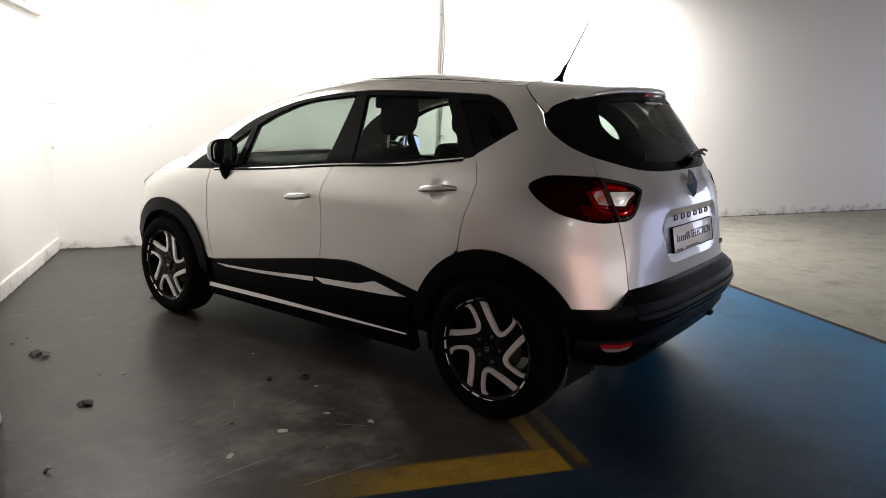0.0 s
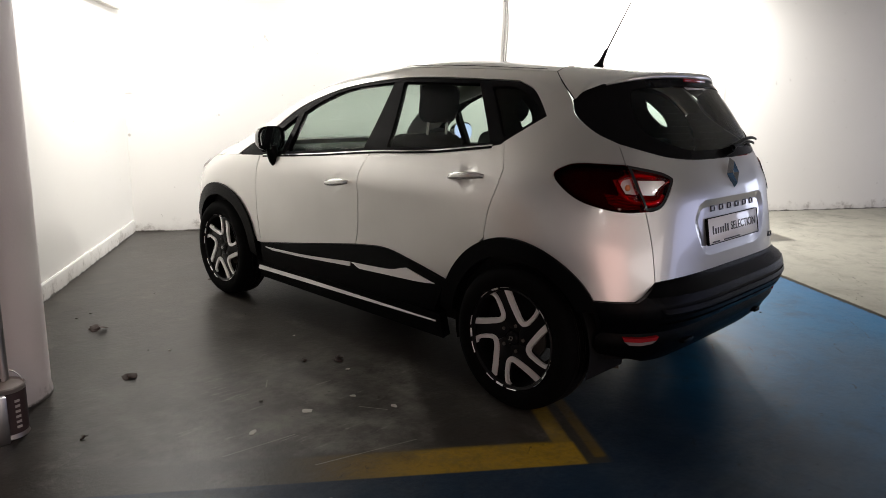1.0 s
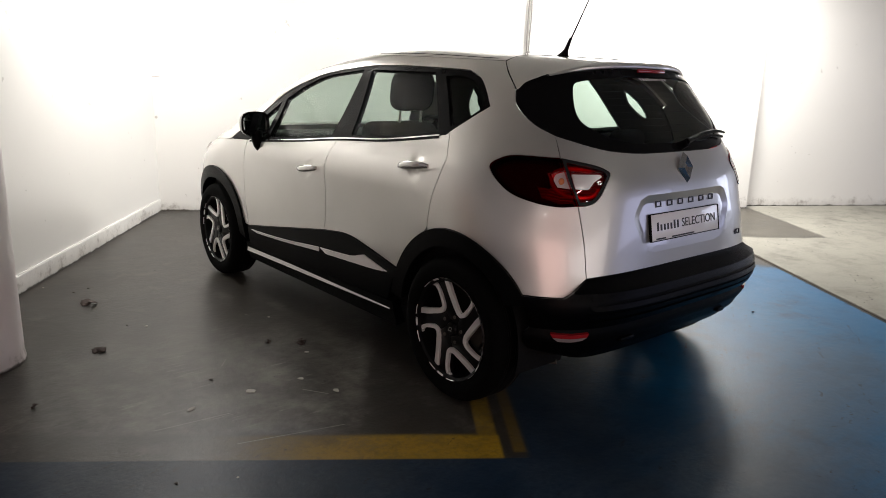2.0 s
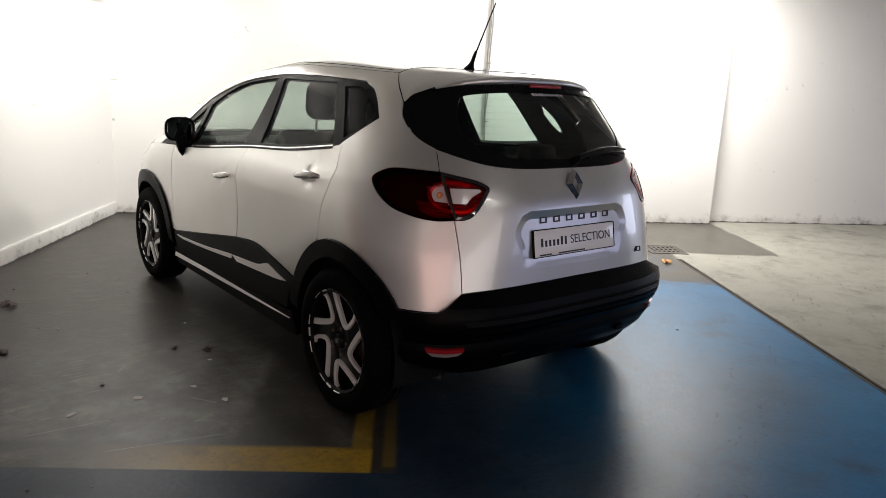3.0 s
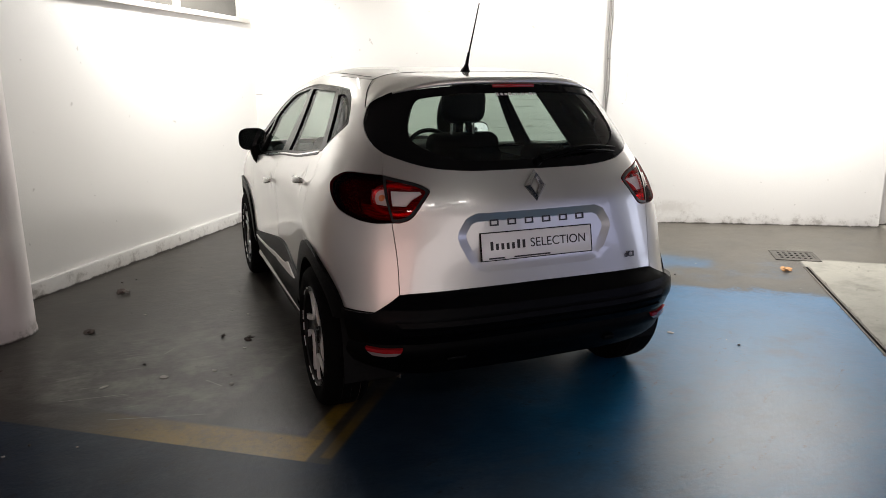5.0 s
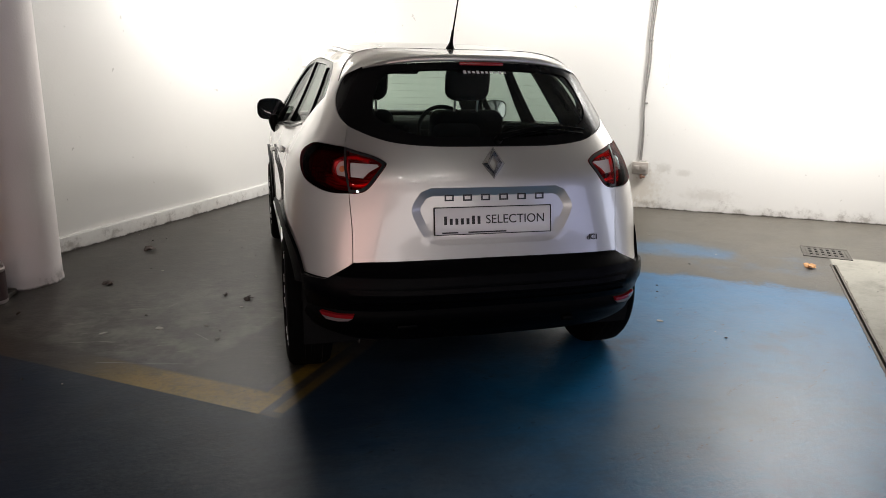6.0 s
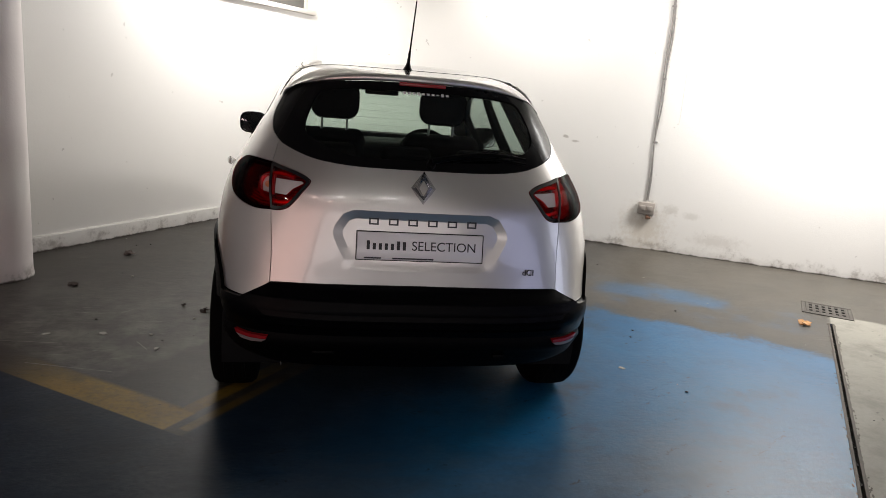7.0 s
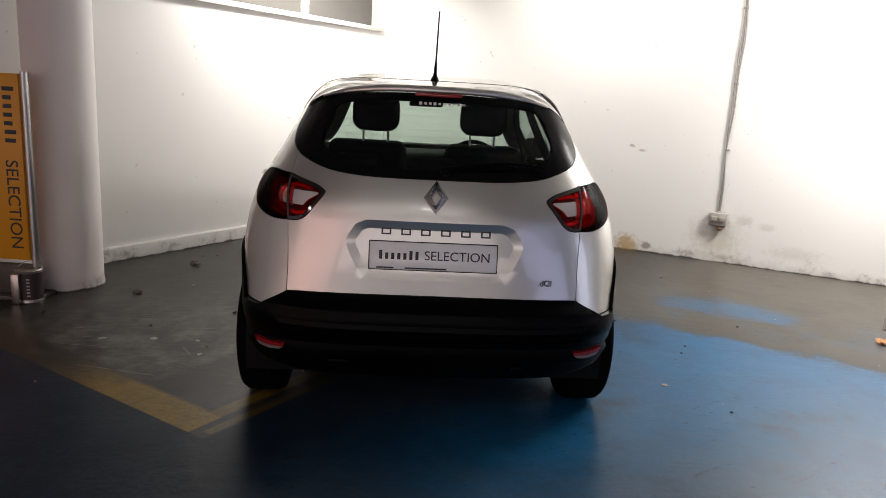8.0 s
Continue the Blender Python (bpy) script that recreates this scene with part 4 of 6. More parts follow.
SEAM_HIGH = [at_xy(-0.607, -0.378, 1.118), at_xy(-0.588, -0.325, 1.203)]
GLASS_SIDE = [at_xy(-0.588, -0.325, 1.203), at_xy(-0.622, -0.235, 1.245), at_xy(-0.627, -0.135, 1.315), at_xy(-0.605, -0.100, 1.375)]
roof_edge = [(s, ROOF_H) for s in np.linspace(at_y(0.03, ROOF_H)[0], 4.25, 54)]
pillar_line = [(4.25, ROOF_H), (4.22, 1.40), (4.18, 1.25), (4.12, 1.10), (4.02, 1.055)]
body_side = (spline(SEAM_LOW, 4)[:-1] + lamp_outer[:-1] + spline(SEAM_HIGH, 4)[:-1] + spline(GLASS_SIDE, 5)[:-1] + [at_xy(-0.605, -0.100, 1.375)] + roof_edge[:-1]
             + spline(pillar_line, 5)[:-1] + [(4.02, 1.055), (3.97, 1.02)] + flank(*DLO_TOP) + flank(*DLO_TAIL) + flank((0.004, 1.306), (0.178, 1.189), n=4) + flank(*reversed(DOOR_REAR))
             + arc(0, ARCH, 66.5, 147) + [at_y(-0.382, 0.577), at_xy(-0.690, -0.512, 0.578), at_xy(-0.660, -0.525, 0.595)])
wing = flank(*reversed(DOOR_FRONT)) + [at_y(2.104, 1.005), at_y(2.30, 0.995)] + flank((2.36, 0.992), (2.6, 0.975), (2.85, 0.94), (3.02, 0.90)) + flank((3.02, 0.90), (3.10, 0.80), (3.02, 0.62), n=4) + arc(AXLE_Y, ARCH, 37, 165, 26) + [at_y(2.15, 0.447)]


HANDLES = ((0.205, 0.425, 1.030, 1.010), (1.170, 1.385, 0.922, 0.902))


def ring_at(y0, y1, z0, z1, r):
    cy, cz = (y0 + y1) / 2 + 0.004, (z0 + z1) / 2
    return [at_y(cy + r * math.cos(a), cz + 0.9 * r * math.sin(a)) for a in np.linspace(0, 2 * math.pi, 33)[:-1]]


def bowl_lay(grip):
    mid = at_y((grip[0] + grip[1]) / 2 + 0.004, (grip[2] + grip[3]) / 2)

    def lay(s, h):
        d = math.hypot(s - mid[0], (h - mid[1]) / 0.9) / 0.056
        return -0.005 * max(0.0, 1 - d ** 4)
    return lay


for side in (1, -1):
    rd, fd = (panel(name, outline, PAINT, car, side, gap=0.0022, lay=bowl_lay(grip), lines=[ring_at(*grip, r) for r in (0.056, 0.050, 0.040, 0.026, 0.012)])
              for name, outline, grip in (("rear_door", rear_door, HANDLES[0]), ("front_door", front_door, HANDLES[1])))
    panel("body_side", body_side, PAINT, car, side, step=0.03)
    panel("wing", wing, PAINT, car, side)
    panel("window_surround", dlo, PILLAR_BLACK, car, side, holes=(front_glass, quarter_light, rear_glass, fixed_glass), push=-0.004, deep=0.03, label="black window surround")
    panel("window_glass", front_glass, WINDOW, fd, side, push=-0.012, deep=0.004, gap=-0.004)
    panel("window_glass", quarter_light, WINDOW, fd, side, push=-0.012, deep=0.004, gap=-0.004)
    panel("window_glass", rear_glass, WINDOW, rd, side, push=-0.012, deep=0.004, gap=-0.004)
    panel("quarter_glass", fixed_glass, QUARTER_GLASS, car, side, push=-0.012, deep=0.004, gap=-0.004)
    # bright strip under the windows
    belt = BELT_REAR[1:] + BELT_FRONT[1:]
    strip = flank(*[(y, z - 0.004) for y, z in belt]) + list(reversed(flank(*[(y, z - 0.013) for y, z in belt])))
    panel("belt_gasket", strip, PILLAR_BLACK, car, side, push=0.003, deep=0.012, gap=0.0, step=0.02, label="black belt gasket")
    strip = flank(*[(y, z + 0.0025) for y, z in belt]) + list(reversed(flank(*[(y, z - 0.004) for y, z in belt])))
    panel("belt_moulding", strip, CHROME, car, side, push=0.004, deep=0.012, gap=0.0, step=0.02, label="bright belt moulding")
    # lower cladding of the doors with bright inserts, and the sill
    clad = flank(*reversed(LOW_FRONT)) + flank((2.098, 0.444), (2.10, 0.33), n=3) + flank((2.10, 0.318), (0.50, 0.340), n=12) + flank((0.50, 0.345), (0.414, 0.519), n=3) + flank(*LOW_REAR)
    panel("door_cladding", clad, PLASTIC, car, side, push=0.010, deep=0.03, label="black plastic lower cladding")
    insert = flank((2.03, 0.428), (1.6, 0.446), (1.16, 0.480), n=5) + flank((1.16, 0.480), (1.16, 0.455), n=2) + flank((1.16, 0.455), (1.6, 0.430), (2.03, 0.415), n=5)
    panel("bright_insert", insert, SATIN, car, side, push=0.018, deep=0.012, step=0.02, gap=0.001, label="satin metal strip")
    insert = flank((1.145, 0.480), (0.95, 0.490), (0.82, 0.500), (0.74, 0.520), (0.70, 0.530)) + flank((0.70, 0.530), (0.58, 0.505), (0.485, 0.487)) + flank((0.485, 0.487), (0.60, 0.475), (0.80, 0.466), (1.145, 0.452))
    panel("bright_insert", insert, SATIN, car, side, push=0.018, deep=0.012, step=0.02, gap=0.001, label="satin metal strip flaring at its end")
    sill = flank((2.18, 0.315), (0.47, 0.335), n=12) + flank((0.47, 0.335), (0.47, 0.20), n=3) + flank((0.47, 0.20), (2.18, 0.20), n=12) + flank((2.18, 0.20), (2.18, 0.315), n=3)
    panel("sill", sill, PLASTIC, car, side, push=0.004, deep=0.05, label="black sill")
    strip = flank((2.16, 0.284), (0.505, 0.308), n=14) + flank((0.505, 0.308), (0.505, 0.286), n=2) + flank((0.505, 0.286), (2.16, 0.264), n=14) + flank((2.16, 0.264), (2.16, 0.284), n=2)
    panel("sill_strip", strip, SATIN, car, side, lay=lambda s, h: -0.5 * (h - 0.264), push=0.018, deep=0.012, step=0.02, gap=0.0, label="satin metal sill strip")
    # wheel arch mouldings
    for cy, a0, a1 in ((0.0, 8, 153), (AXLE_Y, 25, 178)):
        ring = arc(cy, ARCH, a0, a1, 40) + [at_y(cy + ARCH * math.cos(radians(a1)), WHEEL_R + ARCH * math.sin(radians(a1)))] + list(reversed(arc(cy, 0.375, a0, a1, 40)))
        panel("arch_moulding", ring, PLASTIC, car, side, push=0.014, deep=0.05, step=0.025, gap=0.0, label="black plastic wheel arch moulding")
        bm = bmesh.new()
        prev = None
        for k in range(33):
            a = radians(-15 + 210 * k / 32)
            y, z = cy + 0.385 * math.cos(a), WHEEL_R + 0.385 * math.sin(a)
            now = [bm.verts.new((-x * side, y, z)) for x in (0.80, 0.52)]
            if prev:
                bm.faces.new((prev[0], prev[1], now[1], now[0]))
            prev = now
        inner = [bm.verts.new((-0.52 * side, cy + 0.385 * math.cos(radians(-15 + 210 * k / 32)), WHEEL_R + 0.385 * math.sin(radians(-15 + 210 * k / 32)))) for k in range(33)]
        bm.faces.new(inner)
        part("wheel_arch_liner", bm, CABIN, car)

# tail: gate, glass, lamps, bumper
gate_half = spline(SEAM_LOW, 4)[:-1] + list(reversed(lamp_inner))[:-1] + spline(SEAM_HIGH, 4)[:-1]
GLASS_LOW = [(-0.588, 1.203), (-0.494, 1.165), (-0.409, 1.145), (-0.278, 1.134), (-0.13, 1.132), (0.0, 1.132)]
low_edge = spline([at_x(*p) for p in GLASS_LOW], 5)
gate_left = gate_half + low_edge[:-1]
bottom = spline([at_x(*p) for p in ((0.0, 0.664), (-0.3, 0.662), (-0.52, 0.656), (-0.598, 0.650))], 5)


def mirrored(line):
    return [(-s, h) for s, h in reversed(line)]


tailgate = bottom[:-1] + gate_left + [low_edge[-1]] + mirrored(gate_left) + mirrored(bottom)[:-1]
RECESS = [(-0.350, 0.846), (-0.357, 0.872), (-0.350, 0.900), (-0.318, 0.948), (-0.275, 0.966), (0.275, 0.966), (0.318, 0.948), (0.350, 0.900), (0.357, 0.872), (0.350, 0.846), (0.325, 0.794), (0.302, 0.756), (0.272, 0.733), (0.232, 0.724), (-0.232, 0.724), (-0.272, 0.733), (-0.302, 0.756), (-0.325, 0.794)]
recess = divided([at_x(*p) for p in RECESS], 0.04)
recess_in = shrunk(recess, 0.034)
recess_wide = shrunk(recess, 0.001)


def gate_lay(s, h):
    out = 0.006 * hump(h, 1.0, 0.05) * hump(s, 0, 0.9)
    if inside(s, h, recess_wide):
        near = 9.0
        for (x0, y0), (x1, y1) in zip(recess, recess[1:] + recess[:1]):
            ex, ey = x1 - x0, y1 - y0
            t = min(1.0, max(0.0, ((s - x0) * ex + (h - y0) * ey) / (ex * ex + ey * ey)))
            near = min(near, math.hypot(s - x0 - t * ex, h - y0 - t * ey))
        return out - (0.0075 + 0.03 * max(0.0, h - 0.77)) * min(1.0, near / 0.034)
    return out


gate = panel("tailgate", tailgate, PAINT, car, 1, lines=(recess, recess_in), lay=gate_lay, step=0.03, sharp=12.0, label="silver tailgate with a recess for the plate")
GLASS_TOP = [(-0.605, -0.100, 1.375), (-0.565, -0.110, 1.412), (-0.475, -0.175, 1.445), (-0.33, -0.27, 1.466), (-0.15, -0.31, 1.476), (0.0, -0.315, 1.478)]
top_edge = spline([at_xy(*p) for p in GLASS_TOP], 5)
glass_left = list(reversed(low_edge))[:-1] + spline(GLASS_SIDE, 5)[:-1] + top_edge
rear_screen = glass_left[:-1] + [top_edge[-1]] + mirrored(glass_left)[1:-1]
clear_left = spline([at_x(*p) for p in ((0.0, 1.170), (-0.25, 1.173), (-0.36, 1.190), (-0.465, 1.240), (-0.480, 1.30), (-0.435, 1.40), (-0.375, 1.428), (-0.2, 1.442), (0.0, 1.444))], 5)
clear = clear_left[:-1] + [clear_left[-1]] + mirrored(clear_left)[1:-1]
panel("rear_window_border", rear_screen, PILLAR_BLACK, gate, 1, holes=(clear,), push=-0.0005, deep=0.012, label="glossy black window border")
pane = panel("rear_window", clear, REAR_WINDOW, gate, 1, push=-0.004, deep=0.003, gap=-0.003)
for k in range(9):
    h = 1.19 + 0.028 * k
    bm = bmesh.new()
    tube(bm, [skin(s, h, -0.009) for s in np.linspace(-0.50, 0.50, 15)], 0.0005, 4)
    part("heater_wire", bm, INK, gate)

for side in (1, -1):
    lamp = panel("tail_lamp", lamp_outer, CABIN, car, side, push=-0.045, deep=0.01, gap=0.0, label="dark tail lamp with red light guide")
    clear_out = [at_x(*q) for q in ((-0.658, 1.058), (-0.611, 1.072), (-0.611, 1.002), (-0.652, 1.008))]
    clear_in = [at_x(*q) for q in ((-0.598, 1.072), (-0.492, 1.064), (-0.476, 1.052), (-0.520, 1.025), (-0.545, 0.998), (-0.598, 1.002))]
    for outline, window, tint in ((lamp_outer, clear_out, SMOKED), (lamp_inner, clear_in, LENS)):
        panel("lens", outline, tint, lamp, side, holes=(window,), push=0.004, deep=0.03, step=0.02, gap=0.002, label="smoked red lens")
        panel("clear_lens", window, CLEAR_LENS, lamp, side, push=0.003, deep=0.004, step=0.015, gap=-0.001, label="clear window in the lens")
    panel("bulb_bowl", [at_x(*q) for q in ((-0.665, 1.07), (-0.606, 1.08), (-0.606, 0.995), (-0.660, 1.0))], BOWL, lamp, side, push=-0.024, deep=0.01, step=0.015, label="silvered bowl")
    panel("lamp_back", lamp_inner, PRISMS, lamp, side, push=-0.045, deep=0.01, gap=0.0)
    panel("lamp_back", lamp_outer, DARK_RED, lamp, side, push=-0.038, deep=0.01, gap=0.014)
    panel("bezel", lamp_inner, GLOSS_BLACK, lamp, side, holes=(shrunk(tidy(lamp_inner), 0.016),), push=0.006, deep=0.006, step=0.02, gap=0.002)
    low_red = [at_x(*q) for q in ((-0.705, 1.015), (-0.606, 0.992), (-0.606, 0.948), (-0.655, 0.948), (-0.700, 0.972))]
    panel("lower_reflector", low_red, PRISMS, lamp, side, push=-0.03, deep=0.01, step=0.015, gap=0.0)

    def lamp_pt(x, z, push):
        v = skin(*at_x(x, z), push)
        return Vector((v.x * side, v.y, v.z))

    guide = spline([(-0.520, 1.072), (-0.585, 1.082), (-0.640, 1.070), (-0.662, 1.030), (-0.645, 0.988), (-0.585, 0.970), (-0.530, 0.978), (-0.505, 1.000)], 6)
    bm = bmesh.new()
    tube(bm, [lamp_pt(x, z, -0.016) for x, z in guide], 0.009, 8)
    part("light_guide", bm, RED, lamp, "bright red light guide")
    bm = bmesh.new()
    c = lamp_pt(-0.632, 1.036, -0.022)
    bmesh.ops.create_uvsphere(bm, u_segments=20, v_segments=12, radius=0.014, matrix=Matrix.Translation(c) @ Matrix.Diagonal((1, 0.7, 1, 1)))
    part("bulb", bm, AMBER, lamp, "amber indicator bulb")
    for k in range(4):
        bm = bmesh.new()
        z = 0.960 + 0.011 * k
        tube(bm, [lamp_pt(-0.690 + 0.012 * k * 0.5, z + 0.012, -0.012), lamp_pt(-0.650, z, -0.012), lamp_pt(-0.612, z - 0.003, -0.012)], 0.0022, 6)
        part("lens_rib", bm, RED, lamp)
    flare = [(-0.596, 1.062), (-0.488, 1.060), (-0.480, 1.050), (-0.520, 1.028), (-0.547, 1.000), (-0.596, 1.002)]
    panel("reflector", [at_x(*p) for p in flare], BOWL, lamp, side, push=-0.010, deep=0.01, step=0.015, label="silvered reversing light reflector")

bump_top = spline([at_y(-0.382, 0.577), at_xy(-0.800, -0.43, 0.577), at_xy(-0.690, -0.512, 0.578)], 4)[:-1] + [at_xy(-0.690, -0.512, 0.578), at_xy(-0.66, -0.525, 0.600)] + list(reversed(bottom))
bump_low = spline([at_x(0.0, 0.45), at_x(-0.5, 0.45), at_xy(-0.70, -0.50, 0.45), at_y(-0.42, 0.45)], 5)


bumper_form = table([(0.40, 0.0), (0.455, 0.006), (0.470, 0.012), (0.476, 0.018), (0.494, 0.018), (0.500, 0.029), (0.519, 0.031), (0.525, 0.040), (0.548, 0.038), (0.556, 0.042), (0.598, 0.040), (0.612, 0.029), (0.640, 0.008), (0.660, 0.0)])


def bumper_lay(s, h):
    t = min(1.0, max(0.0, (abs(s) - 0.60) / 0.32))
    return bumper_form(h) * (1 - 0.92 * t * t * (3 - 2 * t))


left = bump_top[:-1] + [bump_top[-1]]
bumper_outline = left[:-1] + [left[-1]] + mirrored(left)[1:] + [(-s, h) for s, h in reversed(bump_low)][:-1] + bump_low
panel("rear_bumper", bumper_outline, BUMPER, car, 1, lay=bumper_lay, deep=0.05, step=0.018, sharp=24.0, label="black plastic rear bumper")
for z0, z1, out in ((0.468, 0.486, 0.007), (0.498, 0.514, 0.007), (0.526, 0.545, 0.006), (0.560, 0.592, 0.004)):
    edge = [at_x(x, z1) for x in np.linspace(-0.62, 0.62, 32)] + [at_x(x, z0) for x in np.linspace(0.60, -0.60, 32)]
    panel("bumper_ridge", edge, BUMPER, car, 1, lay=lambda s, h, out=out: bumper_lay(s, h) + out, deep=0.012, step=0.03, gap=0.0)
low_top = spline([at_x(0.0, 0.452), at_x(-0.5, 0.452), at_xy(-0.70, -0.50, 0.452), at_y(-0.40, 0.452)], 5)
low_end = spline([at_y(-0.40, 0.452), at_y(-0.385, 0.375)], 3)[1:]
low_bot = spline([at_y(-0.40, 0.345), at_xy(-0.70, -0.50, 0.325), at_x(-0.5, 0.27), at_x(0.0, 0.25)], 5)
left = low_top[:-1] + low_end + low_bot


def valance_lay(s, h):
    return -0.014 + 0.018 * hump(h, 0.40, 0.03) - 0.05 * max(0.0, 0.33 - h) / 0.1


valance_outline = left[:-1] + [left[-1]] + mirrored(left)[1:-1]
panel("rear_valance", valance_outline, PLASTIC, car, 1, lay=valance_lay, deep=0.05, step=0.025, label="black plastic lower valance")
for side in (1, -1):
    for name, mat, rows, note in (
        ("rear_reflector", REFLECTOR, ((-0.728, -0.487, 0.434), (-0.66, -0.535, 0.429), (-0.592, -0.567, 0.431), (-0.600, -0.564, 0.415), (-0.66, -0.535, 0.412), (-0.720, -0.493, 0.417)), "red rear reflector"),
        ("fog_lens", FOG, ((-0.720, -0.493, 0.416), (-0.66, -0.535, 0.411), (-0.600, -0.564, 0.414), (-0.618, -0.556, 0.402), (-0.66, -0.535, 0.397), (-0.704, -0.505, 0.401)), "pale lower lens"),
    ):
        panel(name, [at_xy(*q) for q in rows], mat, car, side, push=0.008, deep=0.04, step=0.015, gap=0.0, label=note)
    bm = bmesh.new()
    wide, high, z = (0.09, 0.017, 0.37) if side > 0 else (0.055, 0.022, 0.355)
    c = skin(*at_x(-0.375, z), 0.0)
    box(bm, (wide, 0.03, high), Matrix.Translation((c.x * side, c.y + 0.004, c.z)), 0.006)
    part("skid_block", bm, PLASTIC, car)

# spoiler: one lofted skin from the roof seam to the lip, its cheeks running down to the corners of the rear window
CHEEK = [(0.512, 0.056, 1.499), (0.557, -0.010, 1.450), (0.594, -0.098, 1.382), (0.562, -0.122, 1.412), (0.500, -0.182, 1.446)]
cheek = spline(CHEEK, 5)
bm = bmesh.new()
grid = []
for j, (wide, edge_y, edge_z) in enumerate(cheek):
    t = j / (len(cheek) - 1)
    mid_y, mid_z = 0.075 - 0.405 * t, 1.534 - 0.028 * t
    steep = 7.0 - 3.5 * t * t
    row = []
    for i in range(57):
        f = math.sin(math.pi / 2 * (-1 + 2 * i / 56))
        row.append(bm.verts.new((wide * f, edge_y + (mid_y - edge_y) * (1 - f * f), edge_z + (mid_z - edge_z) * (1 - abs(f) ** steep))))
    grid.append(row)
for sx, dy, dz in ((1.0, -0.006, -0.002), (1.0, -0.012, -0.008), (1.0, -0.015, -0.022), (0.998, -0.011, -0.027), (0.95, 0.075, -0.029)):
    grid.append([bm.verts.new((v.co.x * sx, v.co.y + dy, v.co.z + dz * (1.0 - 0.7 * abs(v.co.x / 0.5) ** 5))) for v in grid[len(cheek) - 1]])
front_line = [v.co - Vector((0, 0, 0.0005)) for v in grid[0]]
for a, b in zip(grid, grid[1:]):
    for k in range(56):
        bm.faces.new((a[k], a[k + 1], b[k + 1], b[k]))
bmesh.ops.recalc_face_normals(bm, faces=bm.faces)
spoiler = part("roof_spoiler", bm, PAINT, gate, "silver roof spoiler over the rear window", True, 60)
bm = bmesh.new()
box(bm, (0.20, 0.012, 0.016), Matrix.Translation((0, -0.345, 1.470)), 0.004)
part("brake_light", bm, REFLECTOR, gate, "red high brake light")
bm = bmesh.new()
tube(bm, front_line, 0.0020, 6)
for out in (-1, 1):
    tube(bm, [(out * x, y, z) for x, y, z in spline(CHEEK[:3], 6)], 0.0028, 6)
part("roof_seam", bm, CABIN, car, "black seam between roof and tailgate")

# roof, bonnet, windscreen, nose
bm = bmesh.new()
ss = list(np.linspace(0.0, 4.9, 90)) + list(np.linspace(4.9, 9.8, 90))[1:-1]
rings = []


def roof_at(s, k):
    """The point of the roof a share k of the way out from its middle line to its edge at s."""
    p = skin(s, ROOF_H)
    c = Vector((0, min(max(p.y, 0.35), 0.75), 0))
    x, y = p.x * k, c.y + (p.y - c.y) * k
    fall = min(1.0, max(0.0, (0.70 - y) / 0.60))
    power = 7.0 - 5.2 * min(1.0, max(0.0, (p.y - 0.75) / 0.5))
    return Vector((x, y, lifted(y, ROOF_H + 0.044 * (1 - k ** power)) - 0.014 * (1 - k ** 7) * fall * fall * (3 - 2 * fall)))


for k in (1.0, 0.985, 0.96, 0.92, 0.85, 0.7, 0.5, 0.25, 0.0):
    rings.append([bm.verts.new(roof_at(s, k)) for s in ss])
for a, b in zip(rings, rings[1:]):
    for k in range(len(ss)):
        bm.faces.new((a[k], a[(k + 1) % len(ss)], b[(k + 1) % len(ss)], b[k]))
bmesh.ops.remove_doubles(bm, verts=bm.verts, dist=0.0005)
bmesh.ops.recalc_face_normals(bm, faces=bm.faces)
bmesh.ops.bisect_plane(bm, geom=bm.verts[:] + bm.edges[:] + bm.faces[:], plane_co=(0, 0.060, 0), plane_no=(0, -1, 0), clear_outer=True)
part("roof", bm, PAINT, car)
for out in (1, -1):
    bm = bmesh.new()
    line = [roof_at(out * s, 0.955) - Vector((0, 0, 0.001)) for s in np.linspace(at_y(0.02, ROOF_H)[0], at_y(1.45, ROOF_H)[0], 40)]
    tube(bm, [p for p in line if p.y > 0.062], 0.0028, 6)
    part("roof_gutter", bm, PLASTIC, car, "black strip along the roof gutter")
screen = [(s, 1.062) for s in np.linspace(4.05, 5.75, 30)][:-1] + [(5.75, 1.062)] + spline([(9.8 - s, h) for s, h in reversed(pillar_line[:-1])], 4)[1:] + [(s, ROOF_H - 0.004) for s in np.linspace(5.5, 4.3, 20)][1:] + spline(pillar_line[:-1], 4)[1:]
panel("windscreen", screen, WINDOW, car, 1, push=-0.004, deep=0.006, step=0.05)
bonnet = [(s, 1.058) for s in np.linspace(4.0, 5.8, 30)] + [(9.8 - 3.97, 1.015)] + [(9.8 - at_y(y, z)[0], z) for y, z in ((2.6, 0.977), (2.85, 0.942), (3.02, 0.902))] + [(s, 0.87) for s in np.linspace(9.8 - 4.35, 4.35, 20)] + [at_y(y, z + 0.002) for y, z in ((3.02, 0.90), (2.85, 0.94), (2.6, 0.975))] + [(3.97, 1.015)]
panel("bonnet", bonnet, PAINT, car, 1, step=0.06)
for side in (1, -1):
    panel("scuttle_corner", [(3.722, 0.9935), (3.82, 0.985), (3.921, 0.9765), (3.972, 1.0155), (3.974, 1.022), (3.85, 1.010), (3.729, 0.9975)], PAINT, car, side, step=0.02, gap=0.0, push=-0.001)
nose_lo = at_y(3.03, 0.30)[0]
